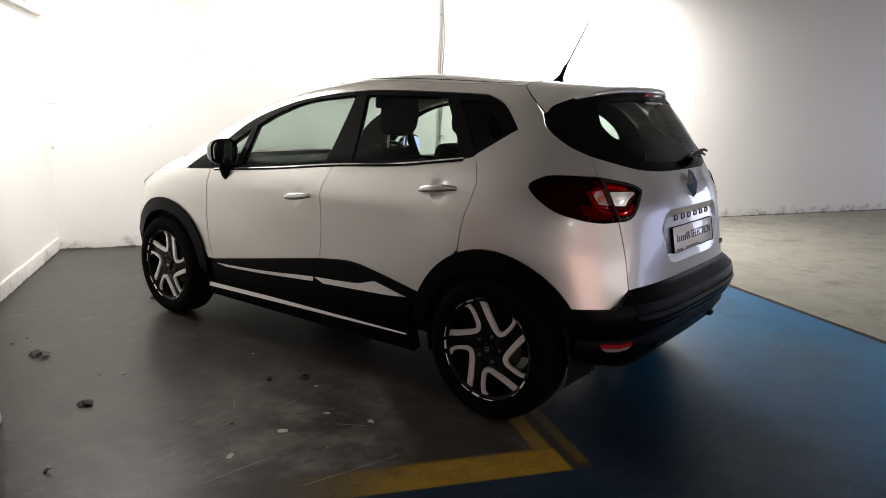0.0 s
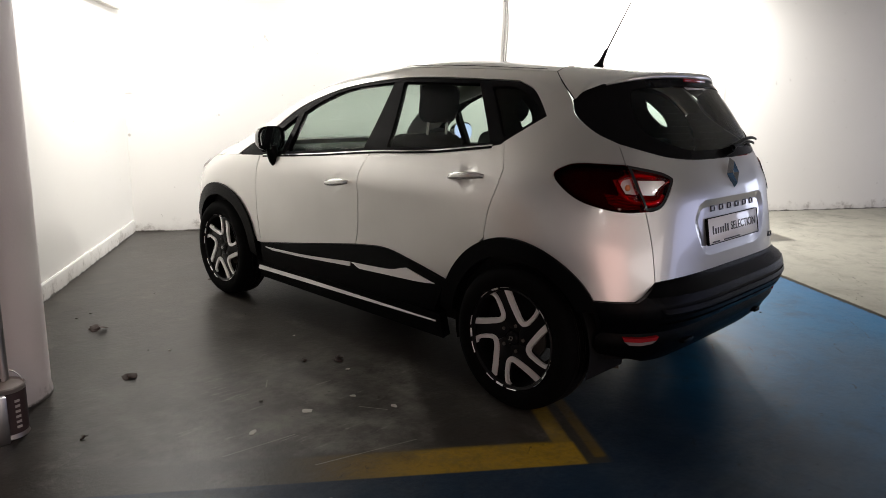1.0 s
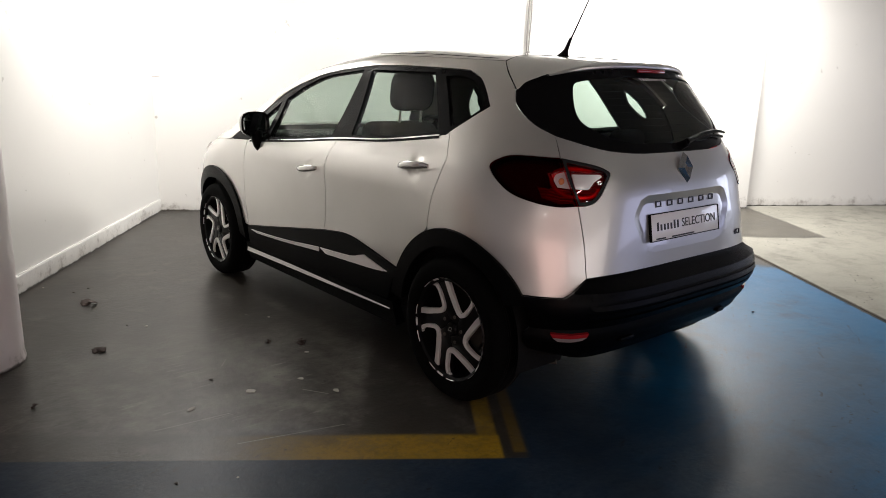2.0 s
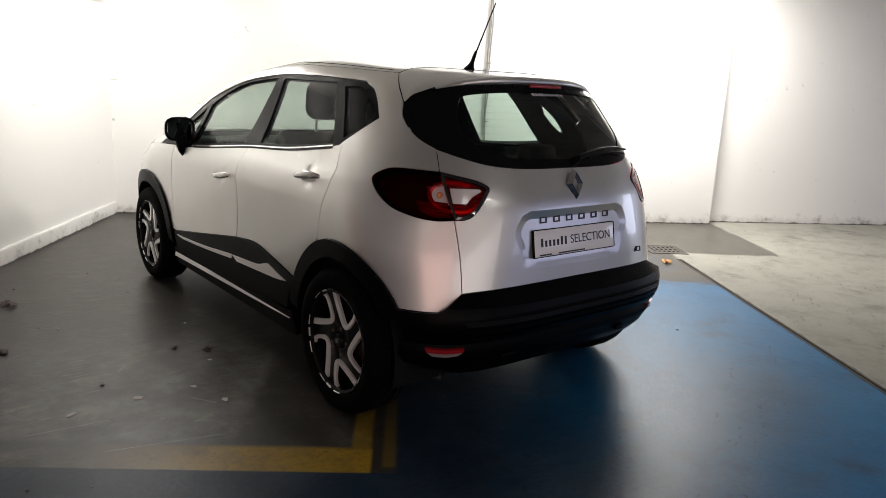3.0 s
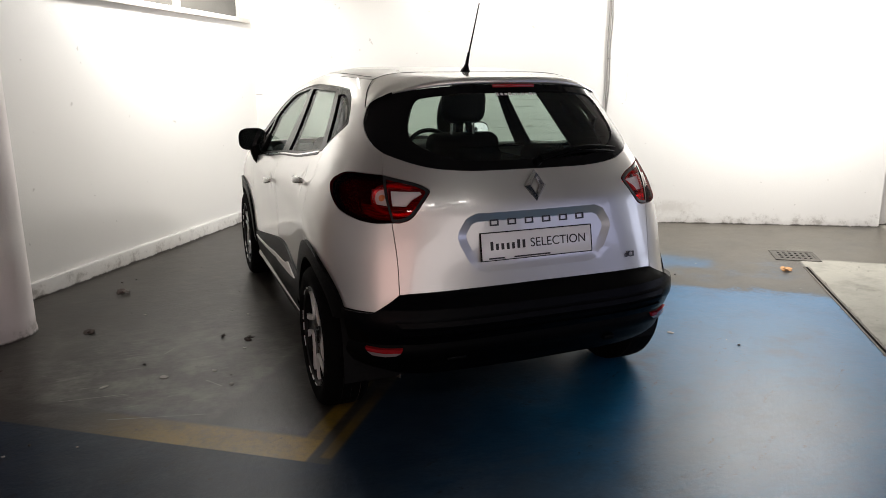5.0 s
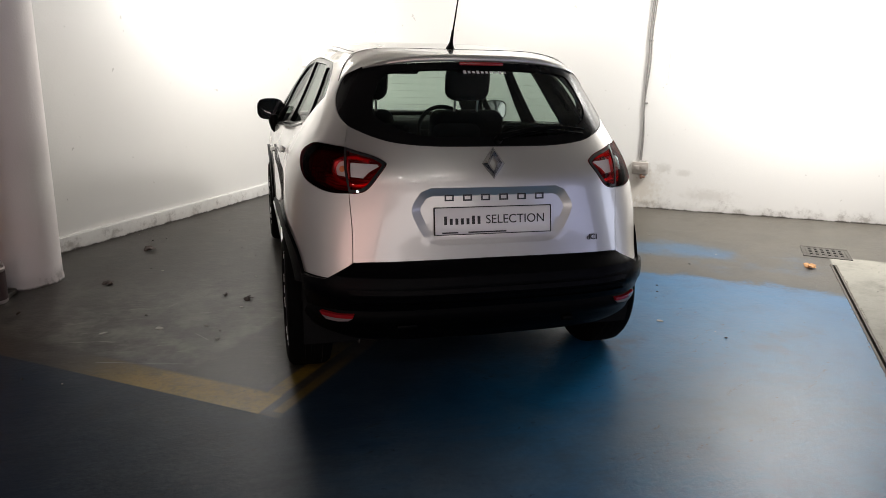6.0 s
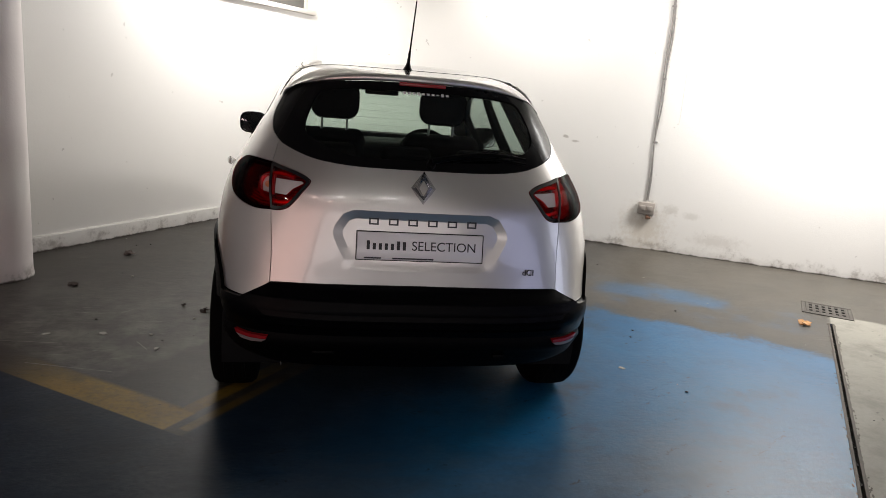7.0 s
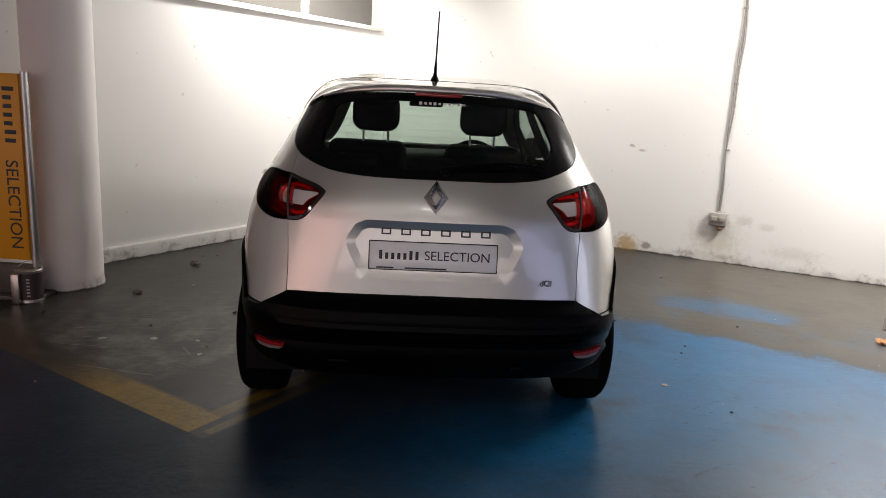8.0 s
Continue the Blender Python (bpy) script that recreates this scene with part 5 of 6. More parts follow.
nose_panel = [(s, 0.865) for s in np.linspace(4.36, 9.8 - 4.36, 24)] + [(9.8 - at_y(3.10, 0.80)[0], 0.80), (9.8 - at_y(3.03, 0.62)[0], 0.62), (9.8 - nose_lo, 0.30)] + [(s, 0.24) for s in np.linspace(9.8 - nose_lo, nose_lo, 24)] + [(nose_lo, 0.30), (at_y(3.03, 0.62)[0], 0.62), (at_y(3.10, 0.80)[0], 0.80)]
panel("front_bumper", nose_panel, PAINT, car, 1, step=0.06)
lower_nose = [(s, 0.52) for s in np.linspace(at_y(3.05, 0.52)[0], 9.8 - at_y(3.05, 0.52)[0], 24)] + [(s, 0.24) for s in np.linspace(9.8 - nose_lo, nose_lo, 24)]
panel("front_valance", lower_nose, PLASTIC, car, 1, push=0.006, step=0.06, label="black lower front bumper")
for side in (1, -1):
    head = spline([at_y(2.86, 0.925), (4.25, 0.90), (4.5, 0.855), (4.52, 0.80), (4.30, 0.79), at_y(3.02, 0.86), at_y(2.86, 0.925)], 5)[:-1]
    h = panel("headlamp", head, SATIN, car, side, push=0.004, deep=0.03, step=0.03, label="clear headlamp")
    panel("lens", head, CLEAR_LENS, h, side, push=0.010, deep=0.006, step=0.03)

# inner trim of the rear pillars
trim = spline([at_y(*q) for q in ((0.46, 1.47), (0.40, 1.36), (0.34, 1.24), (0.26, 1.12), (-0.02, 1.12), (-0.04, 1.30), (0.06, 1.42), (0.20, 1.47), (0.46, 1.47))], 4)[:-1]
slit = spline([at_y(*q) for q in ((0.215, 1.405), (0.13, 1.335), (0.105, 1.265), (0.15, 1.275), (0.21, 1.34), (0.215, 1.405))], 4)[:-1]
for side in (1, -1):
    panel("pillar_trim", trim, CABIN, car, side, holes=(slit,), push=-0.06, deep=0.01, step=0.03)

# dark inner shell, pan and parcel shelf
bm = bmesh.new()
rows = []
for h in (0.28, 0.45, 0.70, 0.95, 1.04):
    rows.append([bm.verts.new(skin(s, h, -0.07)) for s in np.linspace(0, 9.8, 121)[:-1]])
for a, b in zip(rows, rows[1:]):
    for k in range(120):
        bm.faces.new((a[k], a[(k + 1) % 120], b[(k + 1) % 120], b[k]))
bm.faces.new(rows[0])
part("inner_shell", bm, CABIN, car, "dark inner shell")
bm = bmesh.new()
prev = None
for k in range(41):
    y = -0.12 + 1.5 * k / 40
    row = [bm.verts.new((x, y, lifted(y, 1.468 + 0.02 * (1 - (x / 0.5) ** 4)))) for x in np.linspace(-0.44, 0.44, 13)]
    if prev:
        for a, b, c, d in zip(prev, prev[1:], row[1:], row):
            bm.faces.new((a, b, c, d))
    prev = row
part("headliner", bm, CABIN, car)
bm = bmesh.new()
box(bm, (1.16, 0.50, 0.03), Matrix.Translation((0, -0.16, 1.02)), 0.01)
part("parcel_shelf", bm, CABIN, car)


def cushion(bm, size, m, round_by=0.05):
    box(bm, size, m, round_by, 4)


for x in (-0.36, 0.36):
    seat = part("front_seat", (lambda b: (cushion(b, (0.50, 0.52, 0.18), Matrix.Translation((x, 1.22, 0.55)), 0.06), b)[1])(bmesh.new()), CLOTH, car, "dark cloth front seat")
    bm = bmesh.new()
    cushion(bm, (0.48, 0.15, 0.64), Matrix.Translation((x, 1.11, 0.86)) @ Matrix.Rotation(radians(12), 4, "X"), 0.06)
    part("backrest", bm, CLOTH, seat)
    bm = bmesh.new()
    cushion(bm, (0.285, 0.11, 0.22), Matrix.Translation((x + (0.05 if x < 0 else -0.015), 1.01, 1.345)) @ Matrix.Rotation(radians(8), 4, "X"), 0.07)
    part("headrest", bm, CLOTH, seat)
    for dx in (-0.075, 0.075):
        bm = bmesh.new()
        rod(bm, (x + dx + (0.05 if x < 0 else -0.015), 1.04, 1.10), (x + dx + (0.05 if x < 0 else -0.015), 1.015, 1.30), 0.007)
        part("headrest_post", bm, SATIN, seat)
bench = part("rear_bench", (lambda b: (cushion(b, (1.24, 0.14, 0.62), Matrix.Translation((0, 0.12, 0.80)) @ Matrix.Rotation(radians(16), 4, "X"), 0.06), b)[1])(bmesh.new()), CLOTH, car, "dark cloth rear bench")
bm = bmesh.new()
cushion(bm, (1.24, 0.52, 0.18), Matrix.Translation((0, 0.44, 0.52)), 0.06)
part("cushion", bm, CLOTH, bench)
for x in (-0.36, 0.0, 0.36):
    bm = bmesh.new()
    cushion(bm, (0.24, 0.09, 0.11), Matrix.Translation((x, 0.02, 1.125)), 0.04)
    part("headrest", bm, CLOTH, bench)
bm = bmesh.new()
cushion(bm, (1.36, 0.60, 0.30), Matrix.Translation((0, 2.02, 0.90)), 0.08)
part("dashboard", bm, CABIN, car)
bm = bmesh.new()
m = Matrix.Translation((0.36, 1.62, 0.985)) @ Matrix.Rotation(radians(66), 4, "X")
pts = [m @ Vector((0.185 * math.cos(a), 0.185 * math.sin(a), 0)) for a in np.linspace(0, 2 * math.pi, 49)]
tube(bm, pts, 0.015, 10)
for a in (0, 180, 270):
    rod(bm, m @ Vector((0.05 * math.cos(radians(a)), 0.05 * math.sin(radians(a)), 0)), m @ Vector((0.18 * math.cos(radians(a)), 0.18 * math.sin(radians(a)), 0)), 0.014, n=8)
bmesh.ops.create_uvsphere(bm, u_segments=16, v_segments=8, radius=0.065, matrix=m @ Matrix.Diagonal((1, 1, 0.5, 1)))
part("steering_wheel", bm, CABIN, car)
bm = bmesh.new()
box(bm, (0.22, 0.03, 0.065), Matrix.Translation((0.0, 1.38, 1.420)), 0.012)
rod(bm, (0, 1.39, 1.44), (0, 1.46, 1.50), 0.012)
part("interior_mirror", bm, CABIN, car)

# door mirrors
for side in (-1, 1):
    bm = bmesh.new()
    grid = []
    for i in range(9):
        t = i / 8
        row = []
        w, hh = 0.094 * (1 - 0.12 * t ** 2), 0.075 * (1 - 0.35 * t ** 2.5)
        for k in range(24):
            a = 2 * math.pi * k / 24
            cx, cz = math.cos(a), math.sin(a)
            sq = (abs(cx) ** 3.2 + abs(cz) ** 3.2) ** (-1 / 3.2)
            scale = math.sqrt(max(0.0, 1 - t ** 3)) if i < 8 else 0.12
            row.append(bm.verts.new((side * (0.845 + w * cx * sq * scale), 1.915 + 0.105 * t, 1.118 + hh * cz * sq * scale)))
        grid.append(row)
    for a, b in zip(grid, grid[1:]):
        for k in range(24):
            bm.faces.new((a[k], a[(k + 1) % 24], b[(k + 1) % 24], b[k]))
    bm.faces.new(grid[-1])
    bmesh.ops.recalc_face_normals(bm, faces=bm.faces)
    shell = part("door_mirror", bm, GLOSS_BLACK, car, "gloss black door mirror")
    bm = bmesh.new()
    outline = []
    for k in range(24):
        a = 2 * math.pi * k / 24
        sq = (abs(math.cos(a)) ** 3.2 + abs(math.sin(a)) ** 3.2) ** (-1 / 3.2)
        outline.append((0.085 * math.cos(a) * sq, 0.066 * math.sin(a) * sq))
    prism(bm, outline, 0.004, Matrix.Translation((side * 0.845, 1.922, 1.118)) @ Matrix.Rotation(radians(-12 * side), 4, "Z") @ Matrix.Rotation(radians(90), 4, "X"))
    part("mirror_glass", bm, MIRROR, shell, "", False)
    bm = bmesh.new()
    tube(bm, [(side * 0.800, 1.945, 0.955), (side * 0.815, 1.945, 0.985), (side * 0.825, 1.945, 1.03), (side * 0.830, 1.945, 1.075)], [0.026, 0.034, 0.038, 0.034], 12)
    part("mirror_foot", bm, PLASTIC, shell)

# door handles
for side in (-1, 1):
    for y0, y1, z0, z1 in HANDLES:
        bm = bmesh.new()
        pts = []
        for t in np.linspace(0, 1, 15):
            y, z = y0 + (y1 - y0) * t, z0 + (z1 - z0) * t
            v = skin(*at_y(y, z), 0.012 + 0.020 * math.sin(math.pi * min(1, max(0, t))) ** 0.5)
            pts.append(Vector((v.x * -side, v.y, v.z)))
        rings = []
        for k, p in enumerate(pts):
            e = math.sin(math.pi * (0.06 + 0.88 * k / 14)) ** 0.4
            rings.append([bm.verts.new(p + Vector((side * 0.010 * math.cos(a) * e, 0, 0.019 * math.sin(a) * e))) for a in np.linspace(0, 2 * math.pi, 13)[:-1]])
        for a, b in zip(rings, rings[1:]):
            for k in range(12):
                bm.faces.new((a[k], a[(k + 1) % 12], b[(k + 1) % 12], b[k]))
        bm.faces.new(rings[0]), bm.faces.new(rings[-1])
        bmesh.ops.recalc_face_normals(bm, faces=bm.faces)
        part("door_handle", bm, HANDLE, car, "satin silver door handle")

# aerial, wiper, badge, lettering, plate
bm = bmesh.new()
lathe(bm, [(0.030, 0.0), (0.027, 0.010), (0.016, 0.028), (0.010, 0.045), (0.007, 0.10), (0.003, 0.105)], Matrix.Translation((0, 0.18, 1.530)) @ Matrix.Diagonal((0.8, 1.3, 1, 1)) @ Matrix.Rotation(radians(20), 4, "X"), 16)
aerial = part("aerial", bm, PLASTIC, car, "black roof aerial")
bm = bmesh.new()
tube(bm, [(0, 0.145, 1.60), (0, 0.012, 1.845)], [0.0044, 0.0030], 6)
part("whip", bm, RUBBER, aerial)
bm = bmesh.new()
rod(bm, skin(*at_x(0.03, 1.155), -0.005), skin(*at_x(0.03, 1.155), 0.035), 0.020, 0.016)
pts = [skin(*at_x(x, 1.160 + 0.035 * math.sin(math.pi * (x - 0.03) / 0.5)), 0.032) for x in np.linspace(0.03, 0.42, 14)]
tube(bm, pts, [0.014 - 0.0007 * k for k in range(14)], 8)
pts = [skin(*at_x(x, 1.150 + 0.035 * math.sin(math.pi * (x - 0.03) / 0.5)), 0.014) for x in np.linspace(0.12, 0.43, 12)]
tube(bm, pts, 0.006, 6)
part("rear_wiper", bm, PLASTIC, gate, "black rear wiper resting low on the glass")
face = Matrix.Rotation(radians(90), 4, "X")


def tail_at(x, z, push):
    v = skin(*at_x(x, z), push)
    return Matrix.Translation(v) @ Matrix.Rotation(radians(-14 if z > 1 else -8), 4, "X") @ face


def diamond(w, h):
    return [(0, -h), (w, 0), (0, h), (-w, 0)]


bm = bmesh.new()
m = tail_at(0, 1.062, 0.006)
outer, inner = diamond(0.051, 0.070), diamond(0.018, 0.032)
mids = diamond(0.033, 0.050)
vo, vm, vi = ([bm.verts.new(m @ Vector((x, y, z))) for x, y in pts] for pts, z in ((outer, 0.0), (mids, 0.020), (inner, 0.004)))
for k in range(4):
    j = (k + 1) % 4
    bm.faces.new((vo[k], vo[j], vm[j], vm[k]))
    bm.faces.new((vm[k], vm[j], vi[j], vi[k]))
part("badge", bm, BADGE, gate, "chrome diamond-shaped badge", False)
for k in range(6):
    bm = bmesh.new()
    spot = tail_at(-0.195 + 0.080 * k, 0.924, -0.0100)
    for dx, dy, sx, sy in ((0, 0.0105, 0.040, 0.006), (0, -0.0105, 0.040, 0.006), (-0.0165, 0, 0.007, 0.015), (0.0165, 0, 0.007, 0.015)):
        box(bm, (sx, sy, 0.004), spot @ Matrix.Translation((dx, dy, 0)), 0.001)
    part("name_block", bm, LETTERING, gate, "plain hollow block in place of a letter")
letters("dCI", 0.036, 0.003, tail_at(0.458, 0.728, 0.004), LETTERING, gate)
tilt = Matrix.Rotation(radians(-10), 4, "X") @ face
pm = Matrix.Translation((0, -0.593, 0.826)) @ tilt
plate = part("number_plate", box(bmesh.new(), (0.520, 0.112, 0.008), pm, 0.003), PLATE, car, "white dealer plate with dark lettering")
bm = bmesh.new()
for dx, dy, sx, sy in ((0, 0.0575, 0.526, 0.003), (0, -0.0575, 0.526, 0.003), (0.2615, 0, 0.003, 0.112), (-0.2615, 0, 0.003, 0.112)):
    box(bm, (sx, sy, 0.014), pm @ Matrix.Translation((dx, dy, -0.001)), 0.002)
part("plate_surround", bm, PLASTIC, plate, "thin black plate holder")
letters("SELECTION", 0.053, 0.0006, pm @ Matrix.Translation((0.098, 0.002, 0.0048)), INK, plate)
for k, tall in enumerate((0.036, 0.026, 0.026, 0.026, 0.026, 0.036, 0.034)):
    bm = bmesh.new()
    box(bm, (0.0125, tall, 0.0012), pm @ Matrix.Translation((-0.214 + 0.0245 * k, -0.015 + tall / 2, 0.0048)))
    part("word_bar", bm, INK, plate)
for x, w in ((-0.195, 0.07), (-0.03, 0.17)):
    bm = bmesh.new()
    box(bm, (w, 0.006, 0.0012), pm @ Matrix.Translation((x, -0.049, 0.0048)))
    part("small_print_bar", bm, INK, plate)
for k, tall in enumerate((0.020, 0.016, 0.014, 0.020, 0.013, 0.014, 0.013, 0.006, 0.018, 0.013)):
    bm = bmesh.new()
    box(bm, (0.012, tall, 0.001), Matrix.Translation(skin(*at_x(-0.075 + 0.020 * k, 1.432), 0.0035)) @ Matrix.Rotation(radians(-52), 4, "X") @ face, 0.0)
    part("sticker_bar", bm, PLATE, gate, "plain white bar of a dealer sticker")


# wheels
def wheel_parts(parent):
    bm = bmesh.new()
    lathe(bm, [(0.236, -0.09), (0.252, -0.098), (0.285, -0.102), (0.312, -0.094), (0.326, -0.075), (0.330, -0.04), (0.330, 0.04), (0.326, 0.075), (0.312, 0.094), (0.285, 0.103), (0.252, 0.098), (0.236, 0.09)], Matrix(), 72)
    tyre = part("tyre", bm, RUBBER, parent)
    for k in range(3):
        bm = bmesh.new()
        r = 0.3305
        lathe(bm, [(r, -0.052 + 0.04 * k), (r - 0.006, -0.050 + 0.04 * k), (r - 0.006, -0.042 + 0.04 * k), (r, -0.040 + 0.04 * k)], Matrix(), 72)
        part("tread_groove", bm, GRIME, tyre)
    bm = bmesh.new()
    lathe(bm, [(0.150, -0.07), (0.218, -0.06), (0.226, 0.05), (0.236, 0.088), (0.232, 0.094), (0.220, 0.088), (0.214, 0.02), (0.208, -0.05), (0.15, -0.06)], Matrix(), 72)
    rim = part("rim", bm, DARK_ALLOY, parent, "black rim")
    bm = bmesh.new()
    lathe(bm, [(0.03, 0.0), (0.125, -0.005), (0.125, -0.02), (0.03, -0.02)], Matrix(), 48)
    part("brake_disc", bm, STEEL, parent)
    # dark web of each arm with the bright cut face on it
    for k in range(5):
        a0 = math.radians(72 * k + 90)

        def pol(r, deg):
            a = a0 + math.radians(deg)
            return (1.07 * r * math.cos(a), 1.07 * r * math.sin(a))

        bm = bmesh.new()
        prism(bm, [pol(0.040, -36), pol(0.082, -20), pol(0.092, -8), pol(0.112, 4), pol(0.142, 15), pol(0.178, 22), pol(0.213, 27), pol(0.213, 47), pol(0.170, 43.5), pol(0.130, 42), pol(0.098, 42), pol(0.082, 52), pol(0.040, 36)], 0.032, Matrix.Translation((0, 0, 0.038)), 0.003)
        part("spoke", bm, DARK_ALLOY, rim)
        path = spline([(0.217, 26), (0.184, 22.5), (0.150, 17), (0.118, 7), (0.097, -6), (0.092, -20), (0.106, -28), (0.134, -29), (0.170, -28), (0.200, -25), (0.214, -18)], 4)
        wide = [0.0150, 0.0150, 0.0145, 0.0138, 0.0128, 0.0118, 0.0105, 0.0095, 0.0090, 0.0095, 0.007]
        bm = bmesh.new()
        prev = None
        for j, (r, d) in enumerate(path):
            p = Vector((*pol(r, d), 0))
            q = Vector((*pol(*path[min(j + 1, len(path) - 1)]), 0)) - Vector((*pol(*path[max(j - 1, 0)]), 0))
            side = Vector((-q.y, q.x, 0)).normalized()
            w = wide[min(10, round(j / len(path) * 10))]
            zt = 0.0795
            now = [bm.verts.new(p + side * w + Vector((0, 0, 0.066))), bm.verts.new(p + side * w * 0.9 + Vector((0, 0, zt))), bm.verts.new(p - side * w * 0.9 + Vector((0, 0, zt))), bm.verts.new(p - side * w + Vector((0, 0, 0.066)))]
            if prev:
                for c in range(3):
                    bm.faces.new((prev[c], prev[c + 1], now[c + 1], now[c]))
            prev = now
        bmesh.ops.recalc_face_normals(bm, faces=bm.faces)
        part("cut_face", bm, ALLOY, rim, "bright machined face of the spoke")
        bm = bmesh.new()
        bolt = Vector((*pol(0.057, 0), 0.072))
        rod(bm, bolt - Vector((0, 0, 0.01)), bolt + Vector((0, 0, 0.004)), 0.009, 0.008, 6)
        part("wheel_bolt", bm, STEEL, rim)
    # short bright arcs imitate highlights along the rim edge
    for k in range(5):
        for d0, d1, r0 in ((-22, -9, 0.2315), (18, 30, 0.2315), (34, 44, 0.2265)):
            bm = bmesh.new()
            prev = None
            for d in np.linspace(72 * k + 90 + d0, 72 * k + 90 + d1, 14):
                a = math.radians(d)
                now = [bm.verts.new((r * math.cos(a), r * math.sin(a), z)) for r, z in ((r0, 0.0925), (0.2345, 0.0968))]
                if prev:
                    bm.faces.new((prev[0], now[0], now[1], prev[1]))
                prev = now
            part("rim_highlight", bm, ALLOY, rim, "short bright arc on the rim edge, put there as a highlight")
    bm = bmesh.new()
    lathe(bm, [(0.001, 0.082), (0.026, 0.080), (0.031, 0.074), (0.033, 0.05)], Matrix(), 32)
    cap = part("hub_cap", bm, DARK_ALLOY, rim)
    bm = bmesh.new()
    outer, inner = diamond(0.012, 0.017), diamond(0.006, 0.010)
    vo, vi = ([bm.verts.new((x, y, 0.0835)) for x, y in pts] for pts in (outer, inner))
    for k in range(4):
        bm.faces.new((vo[k], vo[(k + 1) % 4], vi[(k + 1) % 4], vi[k]))
    part("hub_badge", bm, CHROME, rim, "", False)


for side in (-1, 1):
    for y, spin in ((0.0, 39.0), (AXLE_Y, 10.0)):
        hub = new("wheel")
        hub.empty_display_size = 0.1
        tagged(hub, "black and machined alloy wheel with a black tyre")
        wheel_parts(hub)
        hub.matrix_world = Matrix.Translation((side * TRACK * (1.03 if side > 0 else 1.0), y, WHEEL_R)) @ Matrix.Rotation(radians(90 * side), 4, "Y") @ Matrix.Rotation(radians(spin), 4, "Z")
        hub.parent = car
bm = bmesh.new()
rod(bm, (-0.72, 0.0, 0.33), (0.72, 0.0, 0.33), 0.035)
rod(bm, (-0.72, AXLE_Y, 0.33), (0.72, AXLE_Y, 0.33), 0.035)
box(bm, (1.0, 3.2, 0.05), Matrix.Translation((0, 1.35, 0.245)), 0.01)
part("underbody", bm, CABIN, car)
bm = bmesh.new()
box(bm, (0.004, 0.075, 0.062), Matrix.Translation((-0.55, -0.335, 0.240)) @ Matrix.Rotation(radians(-14), 4, "X"), 0.0015)
box(bm, (0.006, 0.02, 0.055), Matrix.Translation((-0.547, -0.345, 0.238)) @ Matrix.Rotation(radians(20), 4, "X"), 0.0015)
part("heat_shield", bm, STEEL, car, "shiny metal heat shield")


# ---- things standing about ----
ORANGE = plain("orange_panel", (0.80, 0.34, 0.015), 0.4, vary=0.05)
ALU = plain("aluminium", (0.55, 0.53, 0.52), 0.35, 1.0)
sign = thing("display_sign", "tall orange sign panel with dark lettering in an aluminium frame", "sign", (-2.67, 1.33, 0.0))
sm = pose(0, 0, 0, 90, 0, -6)
bm = bmesh.new()
box(bm, (0.31, 1.20, 0.03), sm @ Matrix.Translation((-0.045, 0.855, 0)), 0.004)
part("panel", bm, ORANGE, sign)
for dx in (-0.222, 0.145):
    bm = bmesh.new()
    prism(bm, [(0.022 * math.cos(a) * 1.0, 0.03 * math.sin(a)) for a in np.linspace(0, 2 * math.pi, 17)[:-1]], 1.26, pose(0, 0, 0, 0, 0, -6) @ Matrix.Translation((dx, 0.0, 0.21)))
    part("upright", bm, ALU, sign)
bm = bmesh.new()
box(bm, (0.44, 0.22, 0.03), pose(-0.02, 0, 0.015, 0, 0, -6), 0.006)
box(bm, (0.34, 0.05, 0.20), pose(-0.02, 0.0, 0.125, 0, 0, -6), 0.004)
part("foot_plate", bm, STEEL, sign)
letters("SELECTION", 0.115, 0.0008, sm @ Matrix.Translation((0.03, 0.62, 0.0165)) @ Matrix.Rotation(radians(-90), 4, "Z"), INK, sign)
for k, tall in enumerate((0.075, 0.055, 0.055, 0.055, 0.055, 0.075, 0.070)):
    bm = bmesh.new()
    box(bm, (tall, 0.026, 0.0015), sm @ Matrix.Translation((0.003 + tall / 2, 1.36 - 0.054 * k, 0.016)))
    part("word_bar", bm, INK, sign)

TIN = plain("tin_metal", (0.42, 0.38, 0.36), 0.4, 0.8)
LABEL = plain("tin_label", (0.05, 0.03, 0.03), 0.5)
PRINT = plain("tin_print", (0.45, 0.42, 0.40), 0.6)
tin = thing("paint_tin", "dark labelled metal tin standing by the pillar", "tin", (-2.545, 1.245, 0.0))
bm = bmesh.new()
lathe(bm, [(0.001, 0.0), (0.078, 0.0), (0.081, 0.004), (0.079, 0.010), (0.079, 0.205), (0.082, 0.212), (0.078, 0.218), (0.072, 0.210), (0.001, 0.209)], Matrix(), 40)
can = part("can", bm, TIN, tin)
bm = bmesh.new()
lathe(bm, [(0.0798, 0.022), (0.0798, 0.196)], Matrix(), 40)
part("paper_label", bm, LABEL, can)
for k in range(6):
    bm = bmesh.new()
    box(bm, (0.020, 0.004, 0.010), pose(0, 0, 0, 0, 0, 20) @ Matrix.Translation((0.0, -0.0805, 0.05 + 0.022 * k)))
    part("print_bar", bm, PRINT, can)
bm = bmesh.new()
tube(bm, [(0.078 * math.cos(a), 0.078 * math.sin(a) - 0.01, 0.20 + 0.06 * math.sin(a)) for a in np.linspace(0.1, math.pi - 0.1, 14)], 0.003, 6)
part("handle", bm, ALU, tin)
bar = thing("metal_post", "short dull metal post standing beside the tin", "post", (-2.585, 1.15, 0.0))
bm = bmesh.new()
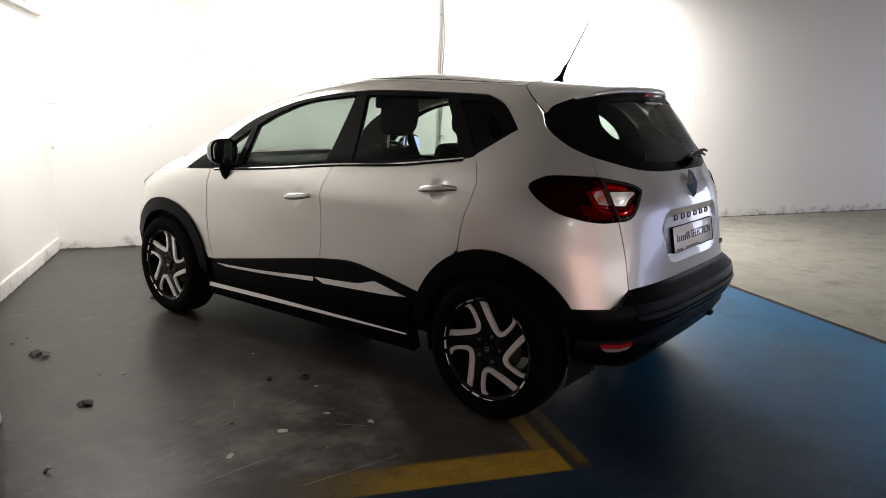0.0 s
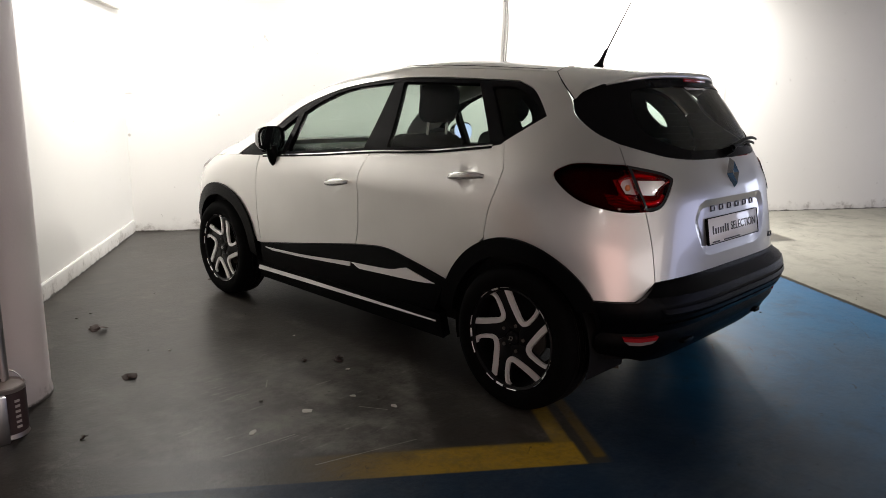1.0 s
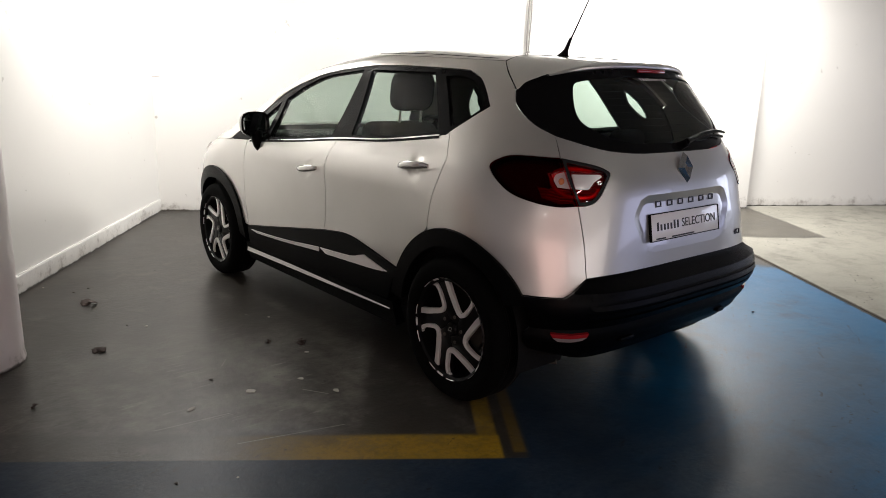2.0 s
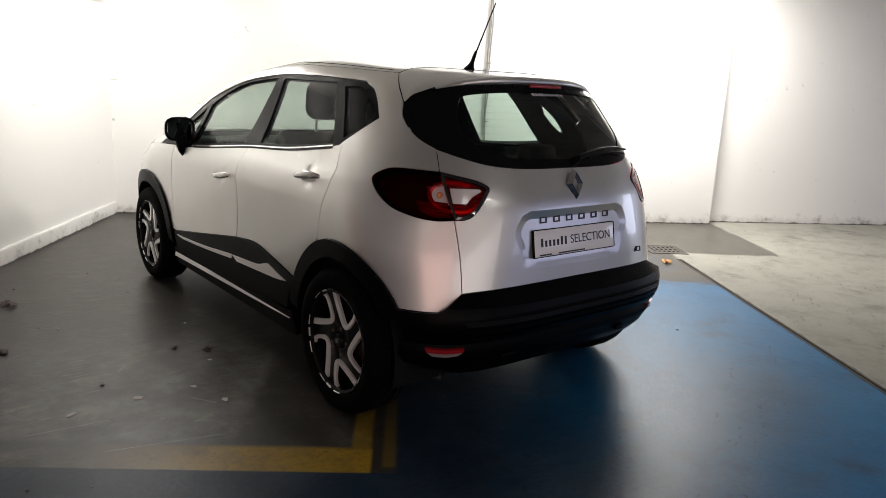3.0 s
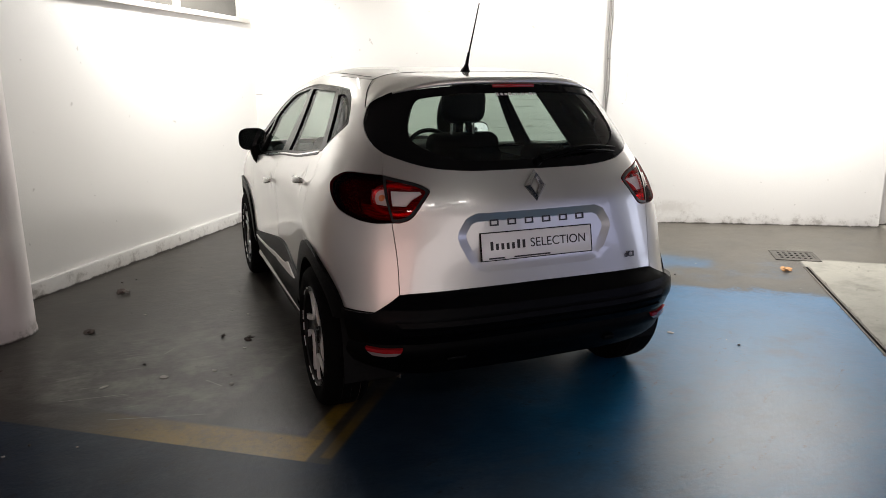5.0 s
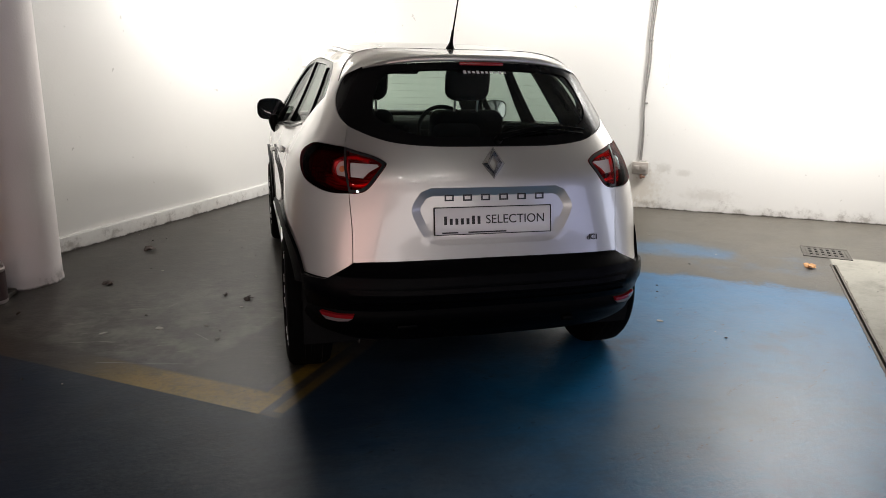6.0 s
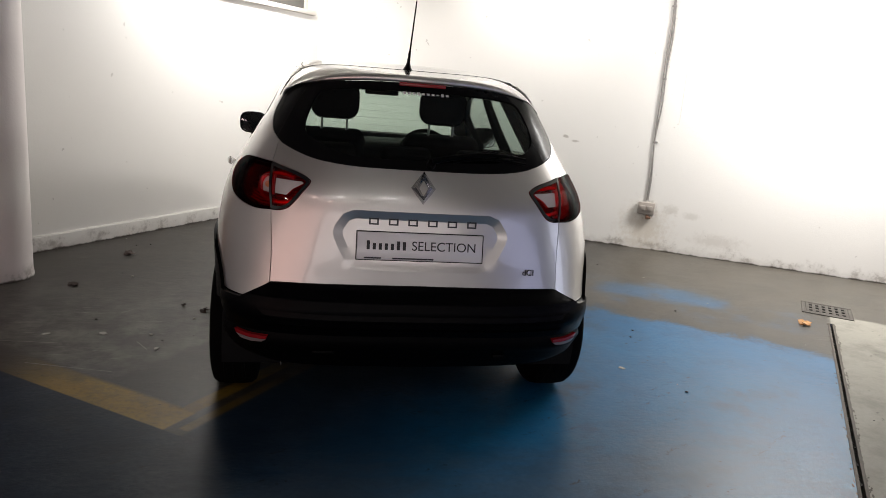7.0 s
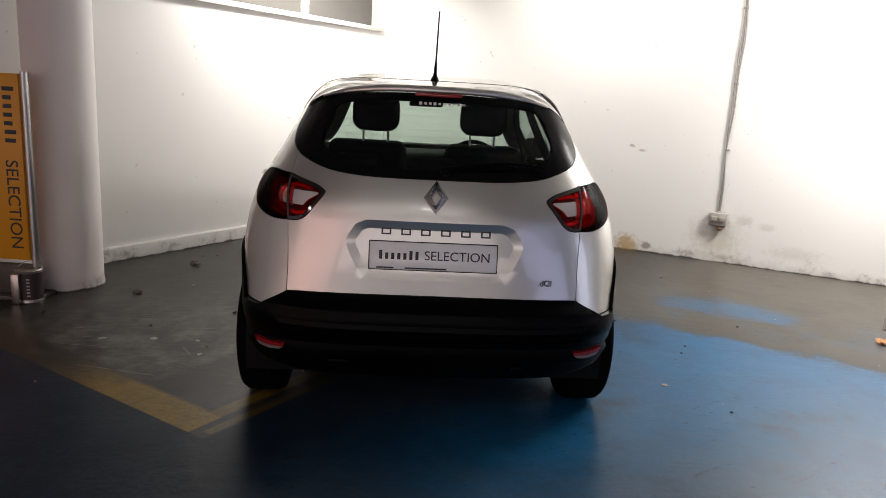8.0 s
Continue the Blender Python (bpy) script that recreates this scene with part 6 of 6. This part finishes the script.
box(bm, (0.05, 0.03, 0.20), Matrix.Translation((0, 0, 0.10)), 0.006)
part("stem", bm, ALU, bar)

# dry leaves, chips and stones
LEAF = plain("dry_leaf", (0.030, 0.015, 0.010), 0.8, 0.0, 0.4, 40.0, 0.5)
PALE_LEAF = plain("pale_leaf", (0.45, 0.22, 0.07), 0.7, 0.0, 0.4, 40.0, 0.3)
CHIP = plain("pale_chip", (0.40, 0.38, 0.34), 0.7, 0.0, 0.3, 90.0, 0.3)


def leaf(place, size, mat, seed, label):
    rng = random.Random(seed)
    bm = bmesh.new()
    for k in range(4):
        turn, curl, scale = rng.uniform(0, 360), rng.uniform(0.3, 0.9), rng.uniform(0.6, 1.0) * size
        m = pose(rng.uniform(-0.3, 0.3) * size, rng.uniform(-0.3, 0.3) * size, 0.006 + 0.004 * k, rng.uniform(-20, 20), rng.uniform(-20, 20), turn)
        rows = []
        for i in range(7):
            t = i / 6
            w = 0.34 * math.sin(math.pi * (0.06 + 0.9 * t)) * (1 + 0.3 * (i % 2))
            rows.append([bm.verts.new(m @ Vector((scale * (t - 0.5), scale * w * side, scale * (curl * (side * w) ** 2 + 0.25 * curl * (t - 0.5) ** 2) + 0.002))) for side in (-1, 0, 1)])
        for a, b in zip(rows, rows[1:]):
            for c in range(2):
                bm.faces.new((a[c], b[c], b[c + 1], a[c + 1]))
    low = min(v.co.z for v in bm.verts)
    for v in bm.verts:
        v.co.z += 0.0005 - low
    ob = part("dry_leaf", bm, mat)
    ob.matrix_world = pose(*place)
    solid = ob.modifiers.new("thick", "SOLIDIFY")
    solid.thickness = 0.0015
    return tagged(ob, label, "leaf", "dry leaves on the floor")


for k, (x, y, size) in enumerate(((-1.789, 2.36, 0.075), (-1.95, 1.50, 0.06), (-2.341, 0.983, 0.028), (-0.717, 3.01, 0.08), (-1.05, 1.00, 0.05), (-1.19, 1.115, 0.026))):
    leaf((x, y, 0.0), size, LEAF, 40 + k, "curled dark brown dry leaf on the floor")
leaf((3.115, 0.964, 0.0), 0.085, PALE_LEAF, 77, "pale orange dry leaf beside the drain")

rng = random.Random(11)
for k in range(36):
    if k < 15:
        x, y = rng.uniform(-2.2, -0.95), rng.uniform(-0.1, 3.2)
    else:
        x, y = rng.uniform(1.1, 3.0), rng.uniform(-0.6, 3.0)
    bm = bmesh.new()
    r = rng.uniform(0.004, 0.010)
    bmesh.ops.create_icosphere(bm, subdivisions=1, radius=r, matrix=Matrix.Diagonal((1, rng.uniform(0.5, 1), 0.45, 1)))
    for v in bm.verts:
        v.co *= rng.uniform(0.8, 1.2)
    ob = part("stone_chip", bm, CHIP if k % 3 == 0 else GRIME)
    ob.matrix_world = pose(x, y, r * 0.35, 0, 0, rng.uniform(0, 360))
    tagged(ob, "pale chip of mortar on the floor" if k % 3 == 0 else "small dark crumb of dirt on the floor", "chip", "chips on the floor")
for k, (x, y, size) in enumerate(((-1.212, 0.367, 0.020), (1.329, 0.132, 0.022), (-1.53, 0.59, 0.026), (-1.815, 0.57, 0.022), (-1.092, 0.867, 0.014), (-1.28, 0.58, 0.016))):
    rng = random.Random(90 + k)
    bm = bmesh.new()
    turn = [(size * rng.uniform(0.6, 1.15) * math.cos(a), size * rng.uniform(0.45, 0.8) * math.sin(a)) for a in np.linspace(0, 2 * math.pi, 15)[:-1]]
    prism(bm, turn, 0.003, Matrix())
    ob = part("plaster_spot", bm, CHIP)
    ob.matrix_world = pose(x, y, 0.0005, 0, 0, rng.uniform(0, 180))
    tagged(ob, "flat pale plaster spot on the floor", "spot", "plaster spots")
